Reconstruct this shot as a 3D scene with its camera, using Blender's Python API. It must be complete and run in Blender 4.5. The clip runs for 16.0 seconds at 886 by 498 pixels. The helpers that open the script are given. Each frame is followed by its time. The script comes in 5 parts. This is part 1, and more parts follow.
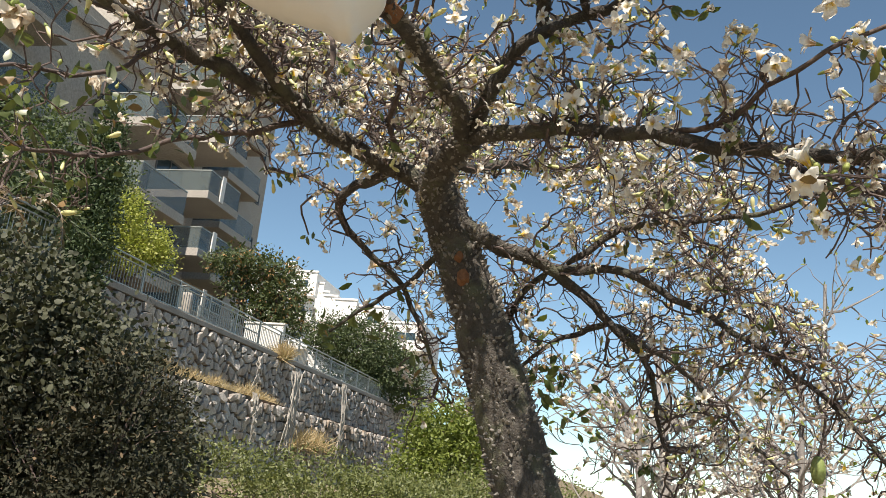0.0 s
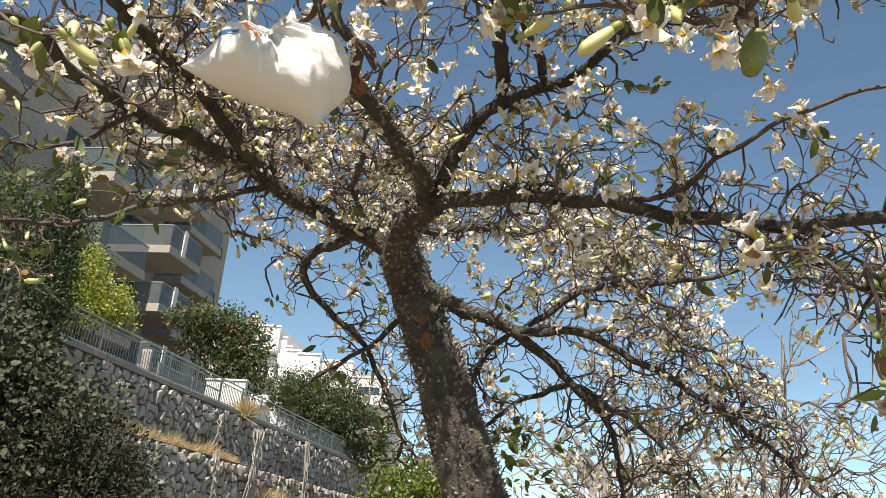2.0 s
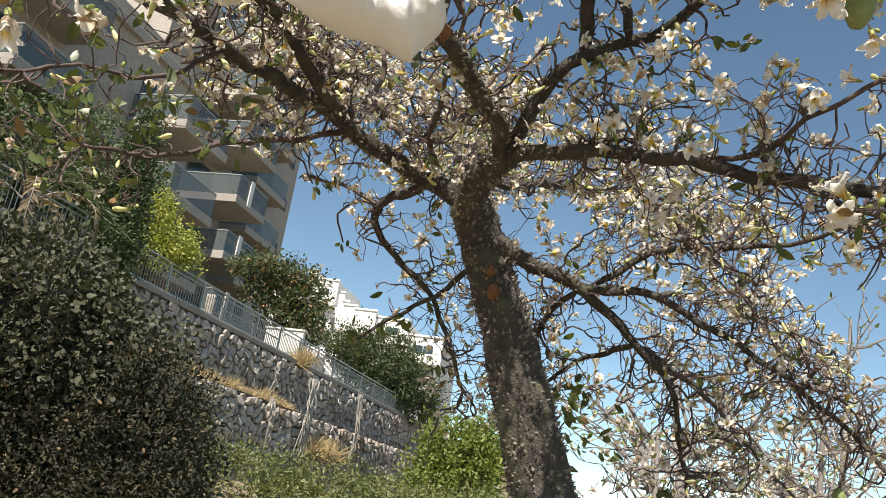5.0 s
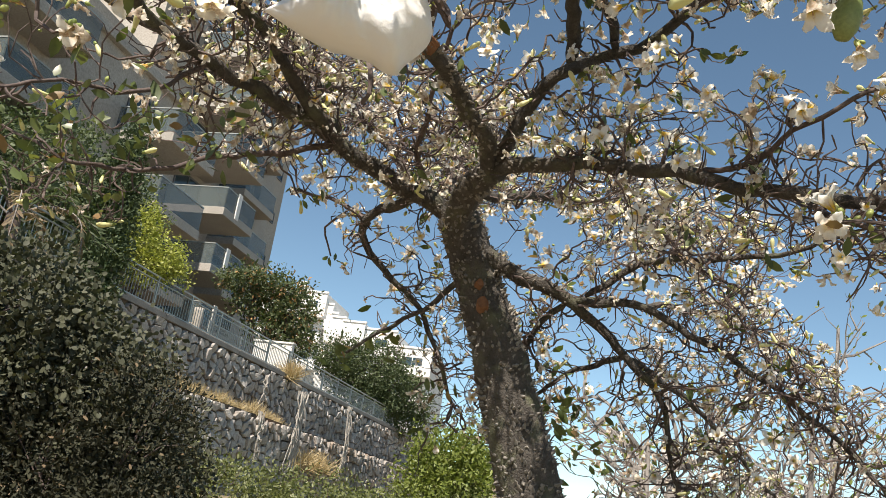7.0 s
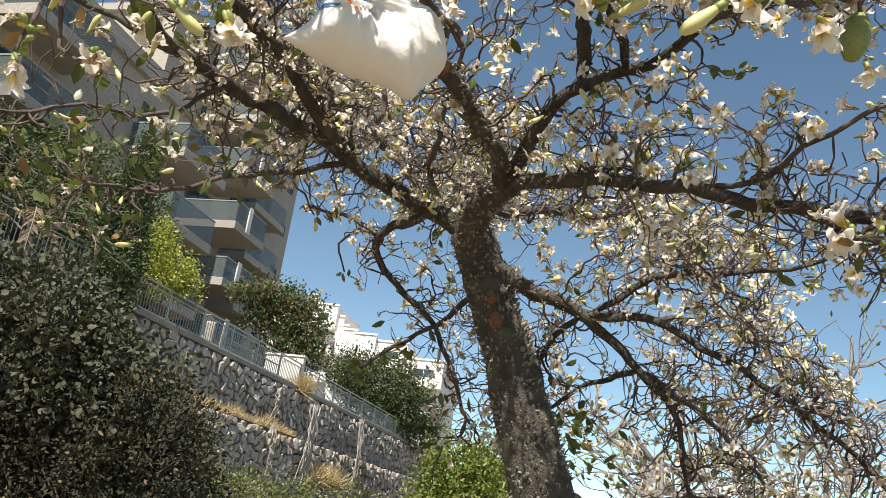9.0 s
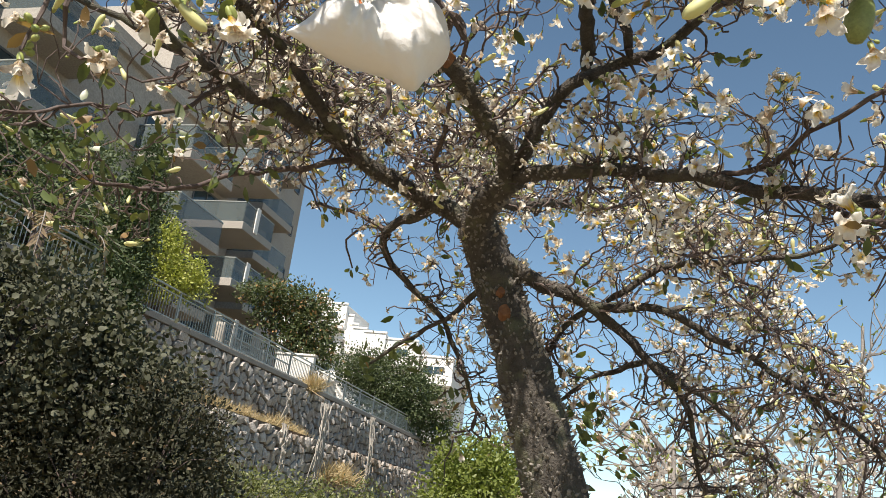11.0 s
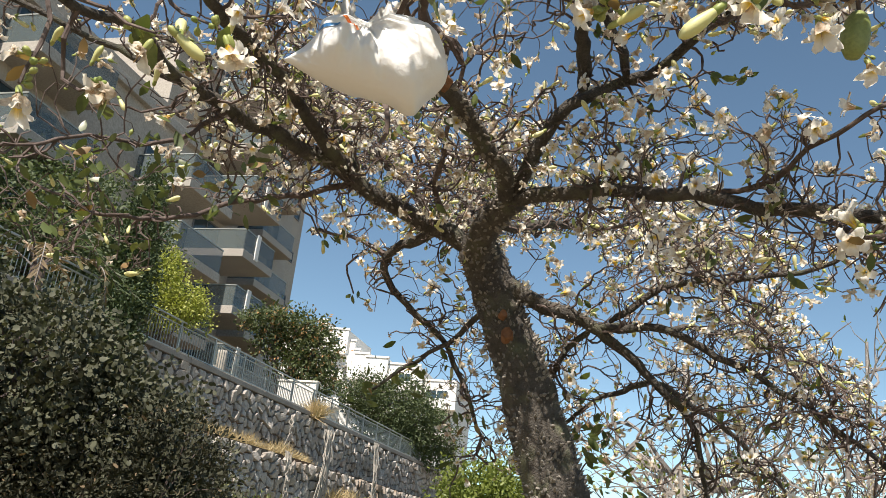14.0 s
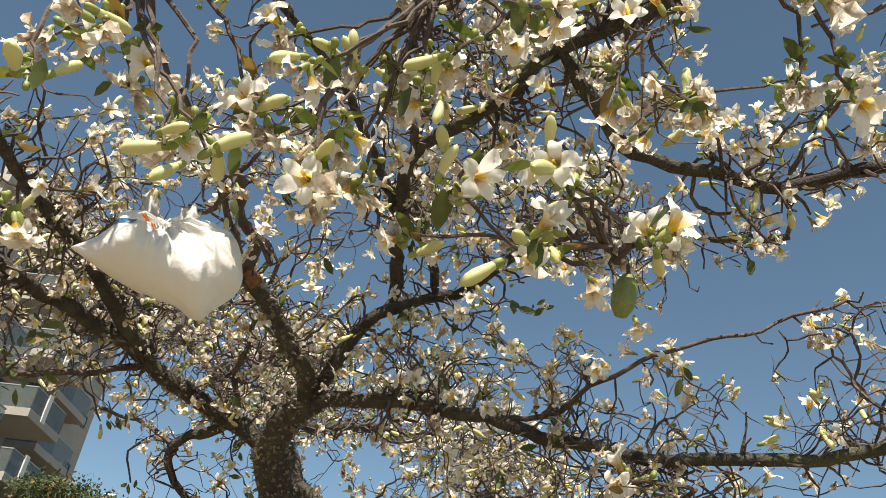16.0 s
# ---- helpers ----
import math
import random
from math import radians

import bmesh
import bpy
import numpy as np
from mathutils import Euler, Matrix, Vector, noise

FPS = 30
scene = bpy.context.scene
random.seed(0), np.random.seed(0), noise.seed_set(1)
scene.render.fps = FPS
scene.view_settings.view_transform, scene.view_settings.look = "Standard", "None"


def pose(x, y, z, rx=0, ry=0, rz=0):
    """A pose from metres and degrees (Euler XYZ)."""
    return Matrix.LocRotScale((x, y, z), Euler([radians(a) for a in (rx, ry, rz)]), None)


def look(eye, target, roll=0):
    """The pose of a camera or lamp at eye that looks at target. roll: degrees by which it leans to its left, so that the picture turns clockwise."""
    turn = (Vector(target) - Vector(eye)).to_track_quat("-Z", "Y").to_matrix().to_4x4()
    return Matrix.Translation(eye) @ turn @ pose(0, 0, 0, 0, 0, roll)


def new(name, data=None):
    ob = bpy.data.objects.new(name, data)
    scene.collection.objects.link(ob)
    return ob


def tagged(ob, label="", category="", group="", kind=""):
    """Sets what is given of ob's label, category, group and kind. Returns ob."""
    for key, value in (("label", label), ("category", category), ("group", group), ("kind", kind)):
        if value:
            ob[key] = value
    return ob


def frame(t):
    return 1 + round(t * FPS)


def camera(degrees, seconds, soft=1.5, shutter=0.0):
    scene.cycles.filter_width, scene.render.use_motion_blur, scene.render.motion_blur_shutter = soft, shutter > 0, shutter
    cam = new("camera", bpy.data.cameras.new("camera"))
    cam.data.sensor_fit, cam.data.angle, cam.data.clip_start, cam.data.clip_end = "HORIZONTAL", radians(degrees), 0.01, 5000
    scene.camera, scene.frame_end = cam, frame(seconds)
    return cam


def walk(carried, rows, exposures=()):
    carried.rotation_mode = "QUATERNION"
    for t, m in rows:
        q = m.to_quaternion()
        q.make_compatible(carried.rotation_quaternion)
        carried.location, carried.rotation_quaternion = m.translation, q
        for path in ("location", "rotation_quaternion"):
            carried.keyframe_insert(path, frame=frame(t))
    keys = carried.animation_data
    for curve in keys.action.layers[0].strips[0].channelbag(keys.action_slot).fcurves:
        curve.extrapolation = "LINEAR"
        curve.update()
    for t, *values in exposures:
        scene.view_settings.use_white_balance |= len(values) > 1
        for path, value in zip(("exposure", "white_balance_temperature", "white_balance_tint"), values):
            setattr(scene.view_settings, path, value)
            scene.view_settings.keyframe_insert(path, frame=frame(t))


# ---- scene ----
cam = camera(55.5, 16.0, soft=0.75)
PATH = [
    (0, (0.075, 0.112, 1.621), (0.161, 2.035, 2.166), 5.7),
    (0.5, (0.049, 0.059, 1.662), (0.15, 1.938, 2.34), 4.7),
    (1, (0.047, 0.043, 1.66), (0.185, 1.911, 2.364), 4.6),
    (1.5, (0.048, 0.041, 1.654), (0.186, 1.912, 2.347), 4.8),
    (2, (0.07, 0.029, 1.653), (0.226, 1.906, 2.324), 4.8),
    (2.5, (0.06, 0.007, 1.627), (0.182, 1.904, 2.249), 5.8),
    (3, (0.087, 0.019, 1.628), (0.234, 1.919, 2.235), 7.7),
    (3.5, (0.089, 0.011, 1.635), (0.26, 1.899, 2.271), 7.9),
    (4, (0.068, 0.007, 1.637), (0.2, 1.897, 2.278), 7.2),
    (4.5, (0.036, 0.007, 1.603), (0.102, 1.915, 2.198), 8.1),
    (4.7, (0.017, 0.023, 1.581), (0.046, 1.939, 2.153), 9.1),
    (6.8, (0.012, 0.058, 1.589), (0.065, 1.969, 2.175), 8.8),
    (7, (0.016, 0.054, 1.598), (0.068, 1.961, 2.199), 8.5),
    (7.5, (0.002, 0.03, 1.605), (0.061, 1.938, 2.202), 8.6),
    (8, (-0.021, -0.009, 1.613), (-0.009, 1.894, 2.227), 9.1),
    (8.5, (-0.02, 0.001, 1.608), (0.002, 1.904, 2.221), 9.0),
    (9, (-0.004, 0.012, 1.607), (0.02, 1.912, 2.23), 8.3),
    (9.2, (-0.007, 0.003, 1.613), (0.024, 1.906, 2.225), 8.2),
    (11.3, (0.005, 0.019, 1.589), (0.011, 1.922, 2.203), 7.3),
    (11.5, (0.009, 0.024, 1.593), (0.03, 1.93, 2.199), 7.2),
    (12, (0.009, 0.032, 1.594), (0.029, 1.936, 2.203), 7.1),
    (12.5, (0.006, 0.026, 1.594), (0.011, 1.923, 2.228), 6.6),
    (13, (0.003, 0.019, 1.596), (0.003, 1.911, 2.245), 6.6),
    (13.5, (-0.002, 0.016, 1.599), (0.003, 1.905, 2.255), 6.2),
    (14, (-0.002, 0.022, 1.595), (-0.003, 1.908, 2.261), 6.3),
    (14.5, (-0.005, 0.022, 1.592), (0.012, 1.911, 2.251), 6.8),
    (15, (-0.005, 0.018, 1.619), (-0.020, 1.855, 2.410), 8.2),
    (15.5, (-0.005, -0.027, 1.650), (0.065, 1.700, 2.656), 9.8),
    (16, (0.084, -0.040, 1.685), (0.408, 1.600, 2.784), 7.9),
]
TONE = [(0, 0.64, 6620, 13.5), (14.6, 0.64, 6620, 13.5), (15.4, 0.62, 6700, 12.5), (16, 0.58, 6900, 11)]
walk(cam, [(t, look(eye, target, roll)) for t, eye, target, roll in PATH], TONE)

# ---- light ----
SUN = Vector((-0.17, -0.56, 0.81)).normalized()
sun = new("sun", bpy.data.lights.new("sun", "SUN"))
sun.data.energy, sun.data.angle, sun.data.color = 5.8, radians(0.53), (1.0, 0.925, 0.80)
sun.matrix_world = look((0, 0, 30), Vector((0, 0, 30)) - SUN)
world = bpy.data.worlds.new("sky")
scene.world = world
world.use_nodes = True
wn = world.node_tree.nodes
sky = wn.new("ShaderNodeTexSky")
sky.sky_type, sky.sun_disc = "NISHITA", False
sky.sun_elevation = math.asin(SUN.z)
sky.sun_rotation = math.atan2(SUN.x, SUN.y)
sky.altitude = 1200
sky.air_density, sky.dust_density, sky.ozone_density = 0.82, 0.0, 1.0
wn["Background"].inputs["Strength"].default_value = 0.108
haze = wn.new("ShaderNodeMix")  # the clear, slightly green-blue air over the coast
haze.data_type, haze.blend_type = "RGBA", "MULTIPLY"
haze.inputs[0].default_value, haze.inputs[7].default_value = 1.0, (0.965, 1.055, 0.915, 1)
world.node_tree.links.new(sky.outputs[0], haze.inputs[6])
world.node_tree.links.new(haze.outputs[2], wn["Background"].inputs["Color"])


# ---- materials ----
def nodes_of(name):
    m = bpy.data.materials.new(name)
    m.use_nodes = True
    t = m.node_tree
    return m, t, t.nodes["Principled BSDF"], t.nodes["Material Output"]


def node(t, kind, **values):
    n = t.nodes.new(kind)
    for key, value in values.items():
        n.inputs[key.replace("_", " ")].default_value = value
    return n


def mixed(t, fac, a, b):
    """A colour between a and b; each is a colour or a socket."""
    n = t.nodes.new("ShaderNodeMix")
    n.data_type = "RGBA"
    for sock, v in ((n.inputs[0], fac), (n.inputs[6], a), (n.inputs[7], b)):
        if isinstance(v, bpy.types.NodeSocket):
            t.links.new(v, sock)
        elif isinstance(v, (int, float)):
            sock.default_value = v
        else:
            sock.default_value = (*v, 1)
    return n.outputs[2]


def ramp(t, value, lo, hi):
    n = t.nodes.new("ShaderNodeMapRange")
    t.links.new(value, n.inputs[0])
    n.inputs[1].default_value, n.inputs[2].default_value = lo, hi
    return n.outputs[0]


def texture_noise(t, scale, detail=4.0, rough=0.6, space="Object"):
    c = t.nodes.new("ShaderNodeTexCoord")
    n = node(t, "ShaderNodeTexNoise", Scale=scale, Detail=detail, Roughness=rough)
    t.links.new(c.outputs[space], n.inputs["Vector"])
    return n.outputs[0]


def chance(t):
    """A number of its own for each object and each island of a mesh."""
    o, g = t.nodes.new("ShaderNodeObjectInfo"), t.nodes.new("ShaderNodeNewGeometry")
    a = t.nodes.new("ShaderNodeMath")
    a.operation = "ADD"
    t.links.new(o.outputs["Random"], a.inputs[0])
    t.links.new(g.outputs["Random Per Island"], a.inputs[1])
    b = t.nodes.new("ShaderNodeMath")
    b.operation = "FRACT"
    t.links.new(a.outputs[0], b.inputs[0])
    return b.outputs[0]


def solid(name, c1, c2, scale=6.0, fine=60.0, rough=0.8, bump=0.3, metal=0.0, stain=None, vary=False, relief=0.01):
    """An opaque surface: two colours at a coarse and a fine scale, stains and a bump."""
    m, t, p, out = nodes_of(name)
    big, small = texture_noise(t, scale), texture_noise(t, fine, 6.0)
    col = mixed(t, ramp(t, big, 0.35, 0.65), c1, c2)
    col = mixed(t, ramp(t, small, 0.3, 0.75), col, [0.6 * (a + b) / 2 for a, b in zip(c1, c2)])
    if stain:
        col = mixed(t, ramp(t, texture_noise(t, scale * 0.37, 5.0), 0.52, 0.68), col, stain)
    if vary:
        r = chance(t)
        col = mixed(t, ramp(t, r, 0.3, 1.6), col, [0.45 * a for a in c2])
    t.links.new(col, p.inputs["Base Color"])
    p.inputs["Roughness"].default_value, p.inputs["Metallic"].default_value = rough, metal
    if bump:
        b = node(t, "ShaderNodeBump", Strength=bump, Distance=relief)
        t.links.new(small, b.inputs["Height"])
        t.links.new(b.outputs[0], p.inputs["Normal"])
    return m


def leafy(name, c1, c2, c3, rough=0.5, through_light=0.35, tint=(1.0, 1.08, 0.6), dry=None, dry_from=0.85):
    """Leaves: colours that vary from leaf to leaf, and some light that passes through."""
    m, t, p, out = nodes_of(name)
    r = chance(t)
    col = mixed(t, ramp(t, r, 0.0, 0.6), c1, c2)
    col = mixed(t, ramp(t, r, 0.55, 1.0), col, c3)
    col = mixed(t, ramp(t, texture_noise(t, 3.0), 0.35, 0.7), col, c2)
    if dry:
        col = mixed(t, ramp(t, r, dry_from, dry_from + 0.03), col, dry)
    t.links.new(col, p.inputs["Base Color"])
    p.inputs["Roughness"].default_value = rough
    tr = t.nodes.new("ShaderNodeBsdfTranslucent")
    tinted = t.nodes.new("ShaderNodeMix")
    tinted.data_type, tinted.blend_type = "RGBA", "MULTIPLY"
    tinted.inputs[0].default_value = 1.0
    t.links.new(col, tinted.inputs[6])
    tinted.inputs[7].default_value = (*[1.25 * a for a in tint], 1)
    t.links.new(tinted.outputs[2], tr.inputs[0])
    mx = t.nodes.new("ShaderNodeMixShader")
    mx.inputs[0].default_value = through_light
    t.links.new(p.outputs[0], mx.inputs[1])
    t.links.new(tr.outputs[0], mx.inputs[2])
    t.links.new(mx.outputs[0], out.inputs["Surface"])
    return m


def petal_material(name, base, tip, brown, brown_share, through_light=0.54):
    """Petals: base colour at the throat, tip colour outside, some of them browned."""
    m, t, p, out = nodes_of(name)
    a = t.nodes.new("ShaderNodeAttribute")
    a.attribute_name = "along"
    r = chance(t)
    throat = mixed(t, ramp(t, r, 0.58, 0.7), base, brown)
    fresh = mixed(t, ramp(t, a.outputs["Fac"], 0.26, 0.60), throat, tip)
    fresh = mixed(t, ramp(t, texture_noise(t, 45.0), 0.5, 0.8), fresh, [0.86 * c for c in tip])
    old = mixed(t, ramp(t, texture_noise(t, 28.0), 0.38, 0.62), brown, tip)
    col = mixed(t, ramp(t, r, 1.0 - brown_share, 1.02 - brown_share), fresh, old)
    t.links.new(col, p.inputs["Base Color"])
    p.inputs["Roughness"].default_value = 0.55
    tr = t.nodes.new("ShaderNodeBsdfTranslucent")
    t.links.new(col, tr.inputs[0])
    mx = t.nodes.new("ShaderNodeMixShader")
    mx.inputs[0].default_value = through_light
    t.links.new(p.outputs[0], mx.inputs[1])
    t.links.new(tr.outputs[0], mx.inputs[2])
    t.links.new(mx.outputs[0], out.inputs["Surface"])
    return m


BARK = solid("bark", (0.042, 0.037, 0.032), (0.130, 0.116, 0.10), 16, 90, 0.92, 1.0, stain=(0.11, 0.115, 0.07), relief=0.02)
TWIG = solid("twig_bark", (0.058, 0.041, 0.038), (0.170, 0.130, 0.115), 14, 90, 0.85, 0.4)
THORN = solid("thorn", (0.14, 0.128, 0.112), (0.34, 0.315, 0.275), 20, 120, 0.8, 0.2, vary=True)
CUT = solid("cut_wood", (0.15, 0.065, 0.028), (0.30, 0.14, 0.06), 30, 120, 0.8, 0.5)
PETAL = petal_material("petal", (0.84, 0.62, 0.07), (0.96, 0.95, 0.90), (0.50, 0.34, 0.20), 0.10)
WILTED = petal_material("wilted_petal", (0.52, 0.40, 0.24), (0.90, 0.86, 0.76), (0.46, 0.34, 0.23), 0.5)
CALYX = leafy("calyx", (0.19, 0.25, 0.06), (0.28, 0.33, 0.09), (0.38, 0.39, 0.14), 0.5, 0.12)
BUD = leafy("bud", (0.52, 0.52, 0.20), (0.68, 0.66, 0.36), (0.46, 0.48, 0.17), 0.5, 0.15)
FRUIT = solid("fruit_skin", (0.19, 0.25, 0.07), (0.27, 0.32, 0.11), 14, 110, 0.5, 0.15, relief=0.003)
TREE_LEAF = leafy("tree_leaf", (0.055, 0.078, 0.026), (0.09, 0.12, 0.038), (0.20, 0.22, 0.065), 0.4, 0.3, (1.0, 1.05, 0.5), dry=(0.22, 0.14, 0.06), dry_from=0.88)
PLASTIC, pt, pp, pout = nodes_of("white_plastic_film")
pp.inputs["Base Color"].default_value = (0.80, 0.80, 0.79, 1)
pp.inputs["Roughness"].default_value = 0.35
pn = node(pt, "ShaderNodeBump", Strength=0.6, Distance=0.006)
pt.links.new(texture_noise(pt, 26.0, 5.0), pn.inputs["Height"])
pt.links.new(pn.outputs[0], pp.inputs["Normal"])
ptr = pt.nodes.new("ShaderNodeBsdfTranslucent")
ptr.inputs[0].default_value = (0.93, 0.92, 0.89, 1)
pmx = pt.nodes.new("ShaderNodeMixShader")
pmx.inputs[0].default_value = 0.16
pt.links.new(pp.outputs[0], pmx.inputs[1])
pt.links.new(ptr.outputs[0], pmx.inputs[2])
pt.links.new(pmx.outputs[0], pout.inputs["Surface"])
BLUE_INK = solid("blue_print", (0.03, 0.17, 0.42), (0.05, 0.22, 0.50), 20, 90, 0.4, 0.1)
ORANGE_INK = solid("orange_print", (0.70, 0.16, 0.02), (0.78, 0.22, 0.04), 20, 90, 0.4, 0.1)
STONE = solid("rough_stone", (0.36, 0.33, 0.30), (0.58, 0.54, 0.49), 2.2, 16, 0.92, 1.0, stain=(0.24, 0.18, 0.13), vary=True, relief=0.05)
MORTAR = solid("mortar", (0.07, 0.055, 0.043), (0.12, 0.095, 0.073), 1.5, 20, 0.95, 0.8, stain=(0.20, 0.11, 0.06), relief=0.04)
COPING = solid("coping_concrete", (0.24, 0.22, 0.20), (0.34, 0.32, 0.29), 1.2, 25, 0.9, 0.5)
RAIL_PAINT = solid("grey_green_rail_paint", (0.34, 0.37, 0.36), (0.45, 0.48, 0.46), 8, 60, 0.45, 0.1, metal=0.3)
EARTH = solid("dry_earth", (0.20, 0.15, 0.10), (0.32, 0.25, 0.16), 0.5, 9, 0.95, 0.8, stain=(0.10, 0.11, 0.05), relief=0.05)
CLADDING = solid("beige_cladding", (0.36, 0.325, 0.28), (0.42, 0.385, 0.335), 0.4, 12, 0.8, 0.2, stain=(0.37, 0.335, 0.29))
SLAB = solid("balcony_concrete", (0.36, 0.335, 0.30), (0.43, 0.405, 0.365), 0.6, 14, 0.8, 0.2)
WHITE_WALL = solid("white_render", (0.78, 0.77, 0.74), (0.84, 0.83, 0.80), 0.5, 15, 0.8, 0.15, stain=(0.68, 0.66, 0.62))
FRAME = solid("dark_frame", (0.08, 0.085, 0.09), (0.12, 0.12, 0.125), 5, 40, 0.4, 0.05)
GLASS, gt, gp, gout = nodes_of("window_glass")
gp.inputs["Base Color"].default_value = (0.03, 0.05, 0.06, 1)
gp.inputs["Roughness"].default_value = 0.06
GUARD, gt2, gp2, gout2 = nodes_of("balustrade_glass")
gp2.inputs["Base Color"].default_value = (0.13, 0.16, 0.165, 1)
gp2.inputs["Roughness"].default_value = 0.12
gp2.inputs["Alpha"].default_value = 0.5
DRY_GRASS = leafy("dry_grass", (0.38, 0.30, 0.17), (0.48, 0.39, 0.23), (0.30, 0.20, 0.11), 0.7, 0.3, (1, 1, 0.7))
PALM_DRY = leafy("dry_palm_leaf", (0.13, 0.09, 0.05), (0.19, 0.14, 0.08), (0.24, 0.18, 0.11), 0.7, 0.2)
BARE_WOOD = solid("bare_wood", (0.22, 0.20, 0.185), (0.34, 0.315, 0.29), 6, 50, 0.9, 0.4)
DRY_VINE = solid("dry_vine", (0.36, 0.33, 0.29), (0.48, 0.45, 0.40), 4, 40, 0.9, 0.4)
DARK_BUSH = leafy("grey_green_bush_leaf", (0.036, 0.041, 0.022), (0.062, 0.067, 0.037), (0.102, 0.106, 0.066), 0.7, 0.15)
# olive weed leaves taken nearly to black: the shade they stand in is in the colour
SHADED_WEED = leafy("shaded_weed_leaf", (0.014, 0.016, 0.007), (0.024, 0.026, 0.011), (0.050, 0.050, 0.022), 0.8, 0.12, dry=(0.14, 0.10, 0.055), dry_from=0.96)
IVY = leafy("scrub_leaf", (0.085, 0.105, 0.035), (0.14, 0.16, 0.055), (0.20, 0.21, 0.08), 0.5, 0.3)
LIME = leafy("yellow_green_leaf", (0.24, 0.265, 0.045), (0.31, 0.335, 0.07), (0.40, 0.41, 0.13), 0.5, 0.35)
CONIFER = leafy("cypress_leaf", (0.028, 0.050, 0.018), (0.046, 0.072, 0.026), (0.07, 0.10, 0.036), 0.7, 0.15)
GREEN = leafy("broad_green_leaf", (0.040, 0.060, 0.024), (0.066, 0.092, 0.036), (0.11, 0.14, 0.06), 0.65, 0.25)
GREEN_DRY = leafy("green_and_dry_leaf", (0.045, 0.066, 0.024), (0.075, 0.10, 0.038), (0.12, 0.145, 0.06), 0.65, 0.25, dry=(0.34, 0.20, 0.09), dry_from=0.9)
FRESH = leafy("fresh_green_leaf", (0.10, 0.13, 0.026), (0.16, 0.20, 0.042), (0.24, 0.27, 0.07), 0.5, 0.35)


# ---- building blocks ----
def part(name, data, material, parent=None, label="", kind=""):
    """One mesh object, from a bmesh or (vertices, faces), under a thing or a part."""
    me = bpy.data.meshes.new(name)
    if isinstance(data, bmesh.types.BMesh):
        data.to_mesh(me)
        data.free()
    else:
        me.from_pydata(data[0], [], data[1])
    for m in material if isinstance(material, (list, tuple)) else [material]:
        me.materials.append(m)
    ob = new(name, me)
    ob.parent = parent
    return tagged(ob, label, kind=kind)


def same_mesh(name, mesh, parent, m):
    ob = new(name, mesh)
    ob.parent = parent
    ob.matrix_basis = m
    return ob


def smooth(ob):
    ob.data.polygons.foreach_set("use_smooth", [True] * len(ob.data.polygons))
    return ob


def thing(name, m, label, category, group="", kind=""):
    ob = new(name)
    ob.matrix_basis = m
    ob.empty_display_size = 0.2
    return tagged(ob, label, category, group, kind)


def box(bm, x0, x1, y0, y1, z0, z1, bevel=0.0):
    r = bmesh.ops.create_cube(bm, size=1)
    bmesh.ops.scale(bm, vec=(x1 - x0, y1 - y0, z1 - z0), verts=r["verts"])
    bmesh.ops.translate(bm, vec=((x0 + x1) / 2, (y0 + y1) / 2, (z0 + z1) / 2), verts=r["verts"])
    if bevel:
        edges = list({e for v in r["verts"] for e in v.link_edges})
        bmesh.ops.bevel(bm, geom=edges, offset=bevel, segments=2, affect="EDGES", profile=0.5)


def boxed(*args, bevel=0.0):
    bm = bmesh.new()
    box(bm, *args, bevel=bevel)
    return bm


def curve_points(pts, step):
    """A smooth line through points, as places about step apart."""
    p = [Vector(a) for a in pts]
    p = [2 * p[0] - p[1]] + p + [2 * p[-1] - p[-2]]
    out = []
    for a, b, c, d in zip(p, p[1:], p[2:], p[3:]):
        n = max(1, round((c - b).length / step))
        for k in range(n):
            s = k / n
            out.append(0.5 * ((2 * b) + (c - a) * s + (2 * a - 5 * b + 4 * c - d) * s * s + (3 * b - a - 3 * c + d) * s ** 3))
    return out + [p[-2]]


def add_tube(vs, fs, pts, radii, sides, lump=0.0, lump_scale=6.0):
    """Adds a tapered tube along the points to the lists of vertices and faces."""
    base, n = len(vs), len(pts)
    side = None
    for i, (p, r) in enumerate(zip(pts, radii)):
        d = (pts[min(i + 1, n - 1)] - pts[max(i - 1, 0)]).normalized()
        if side is None:
            side = d.orthogonal().normalized()
        side = (side - d * side.dot(d)).normalized()
        other = d.cross(side)
        for k in range(sides):
            a = 2 * math.pi * k / sides
            w = side * math.cos(a) + other * math.sin(a)
            rr = r
            if lump:
                q = p + w * r
                rr *= 1 + lump * noise.noise(q * lump_scale) + 0.5 * lump * noise.noise(q * lump_scale * 3.1)
            vs.append(tuple(p + w * rr))
    for i in range(n - 1):
        for k in range(sides):
            a, b = base + i * sides + k, base + i * sides + (k + 1) % sides
            fs.append((a, b, b + sides, a + sides))
    fs.append(tuple(base + k for k in reversed(range(sides))))
    fs.append(tuple(base + (n - 1) * sides + k for k in range(sides)))


def frames_at(directions, rng):
    """For each direction (rows), a turn whose third column is that direction, with a random spin."""
    d = directions / np.linalg.norm(directions, axis=1, keepdims=True)
    h = rng.normal(size=d.shape)
    x = np.cross(h, d)
    x /= np.linalg.norm(x, axis=1, keepdims=True) + 1e-9
    y = np.cross(d, x)
    return np.stack([x, y, d], 2)


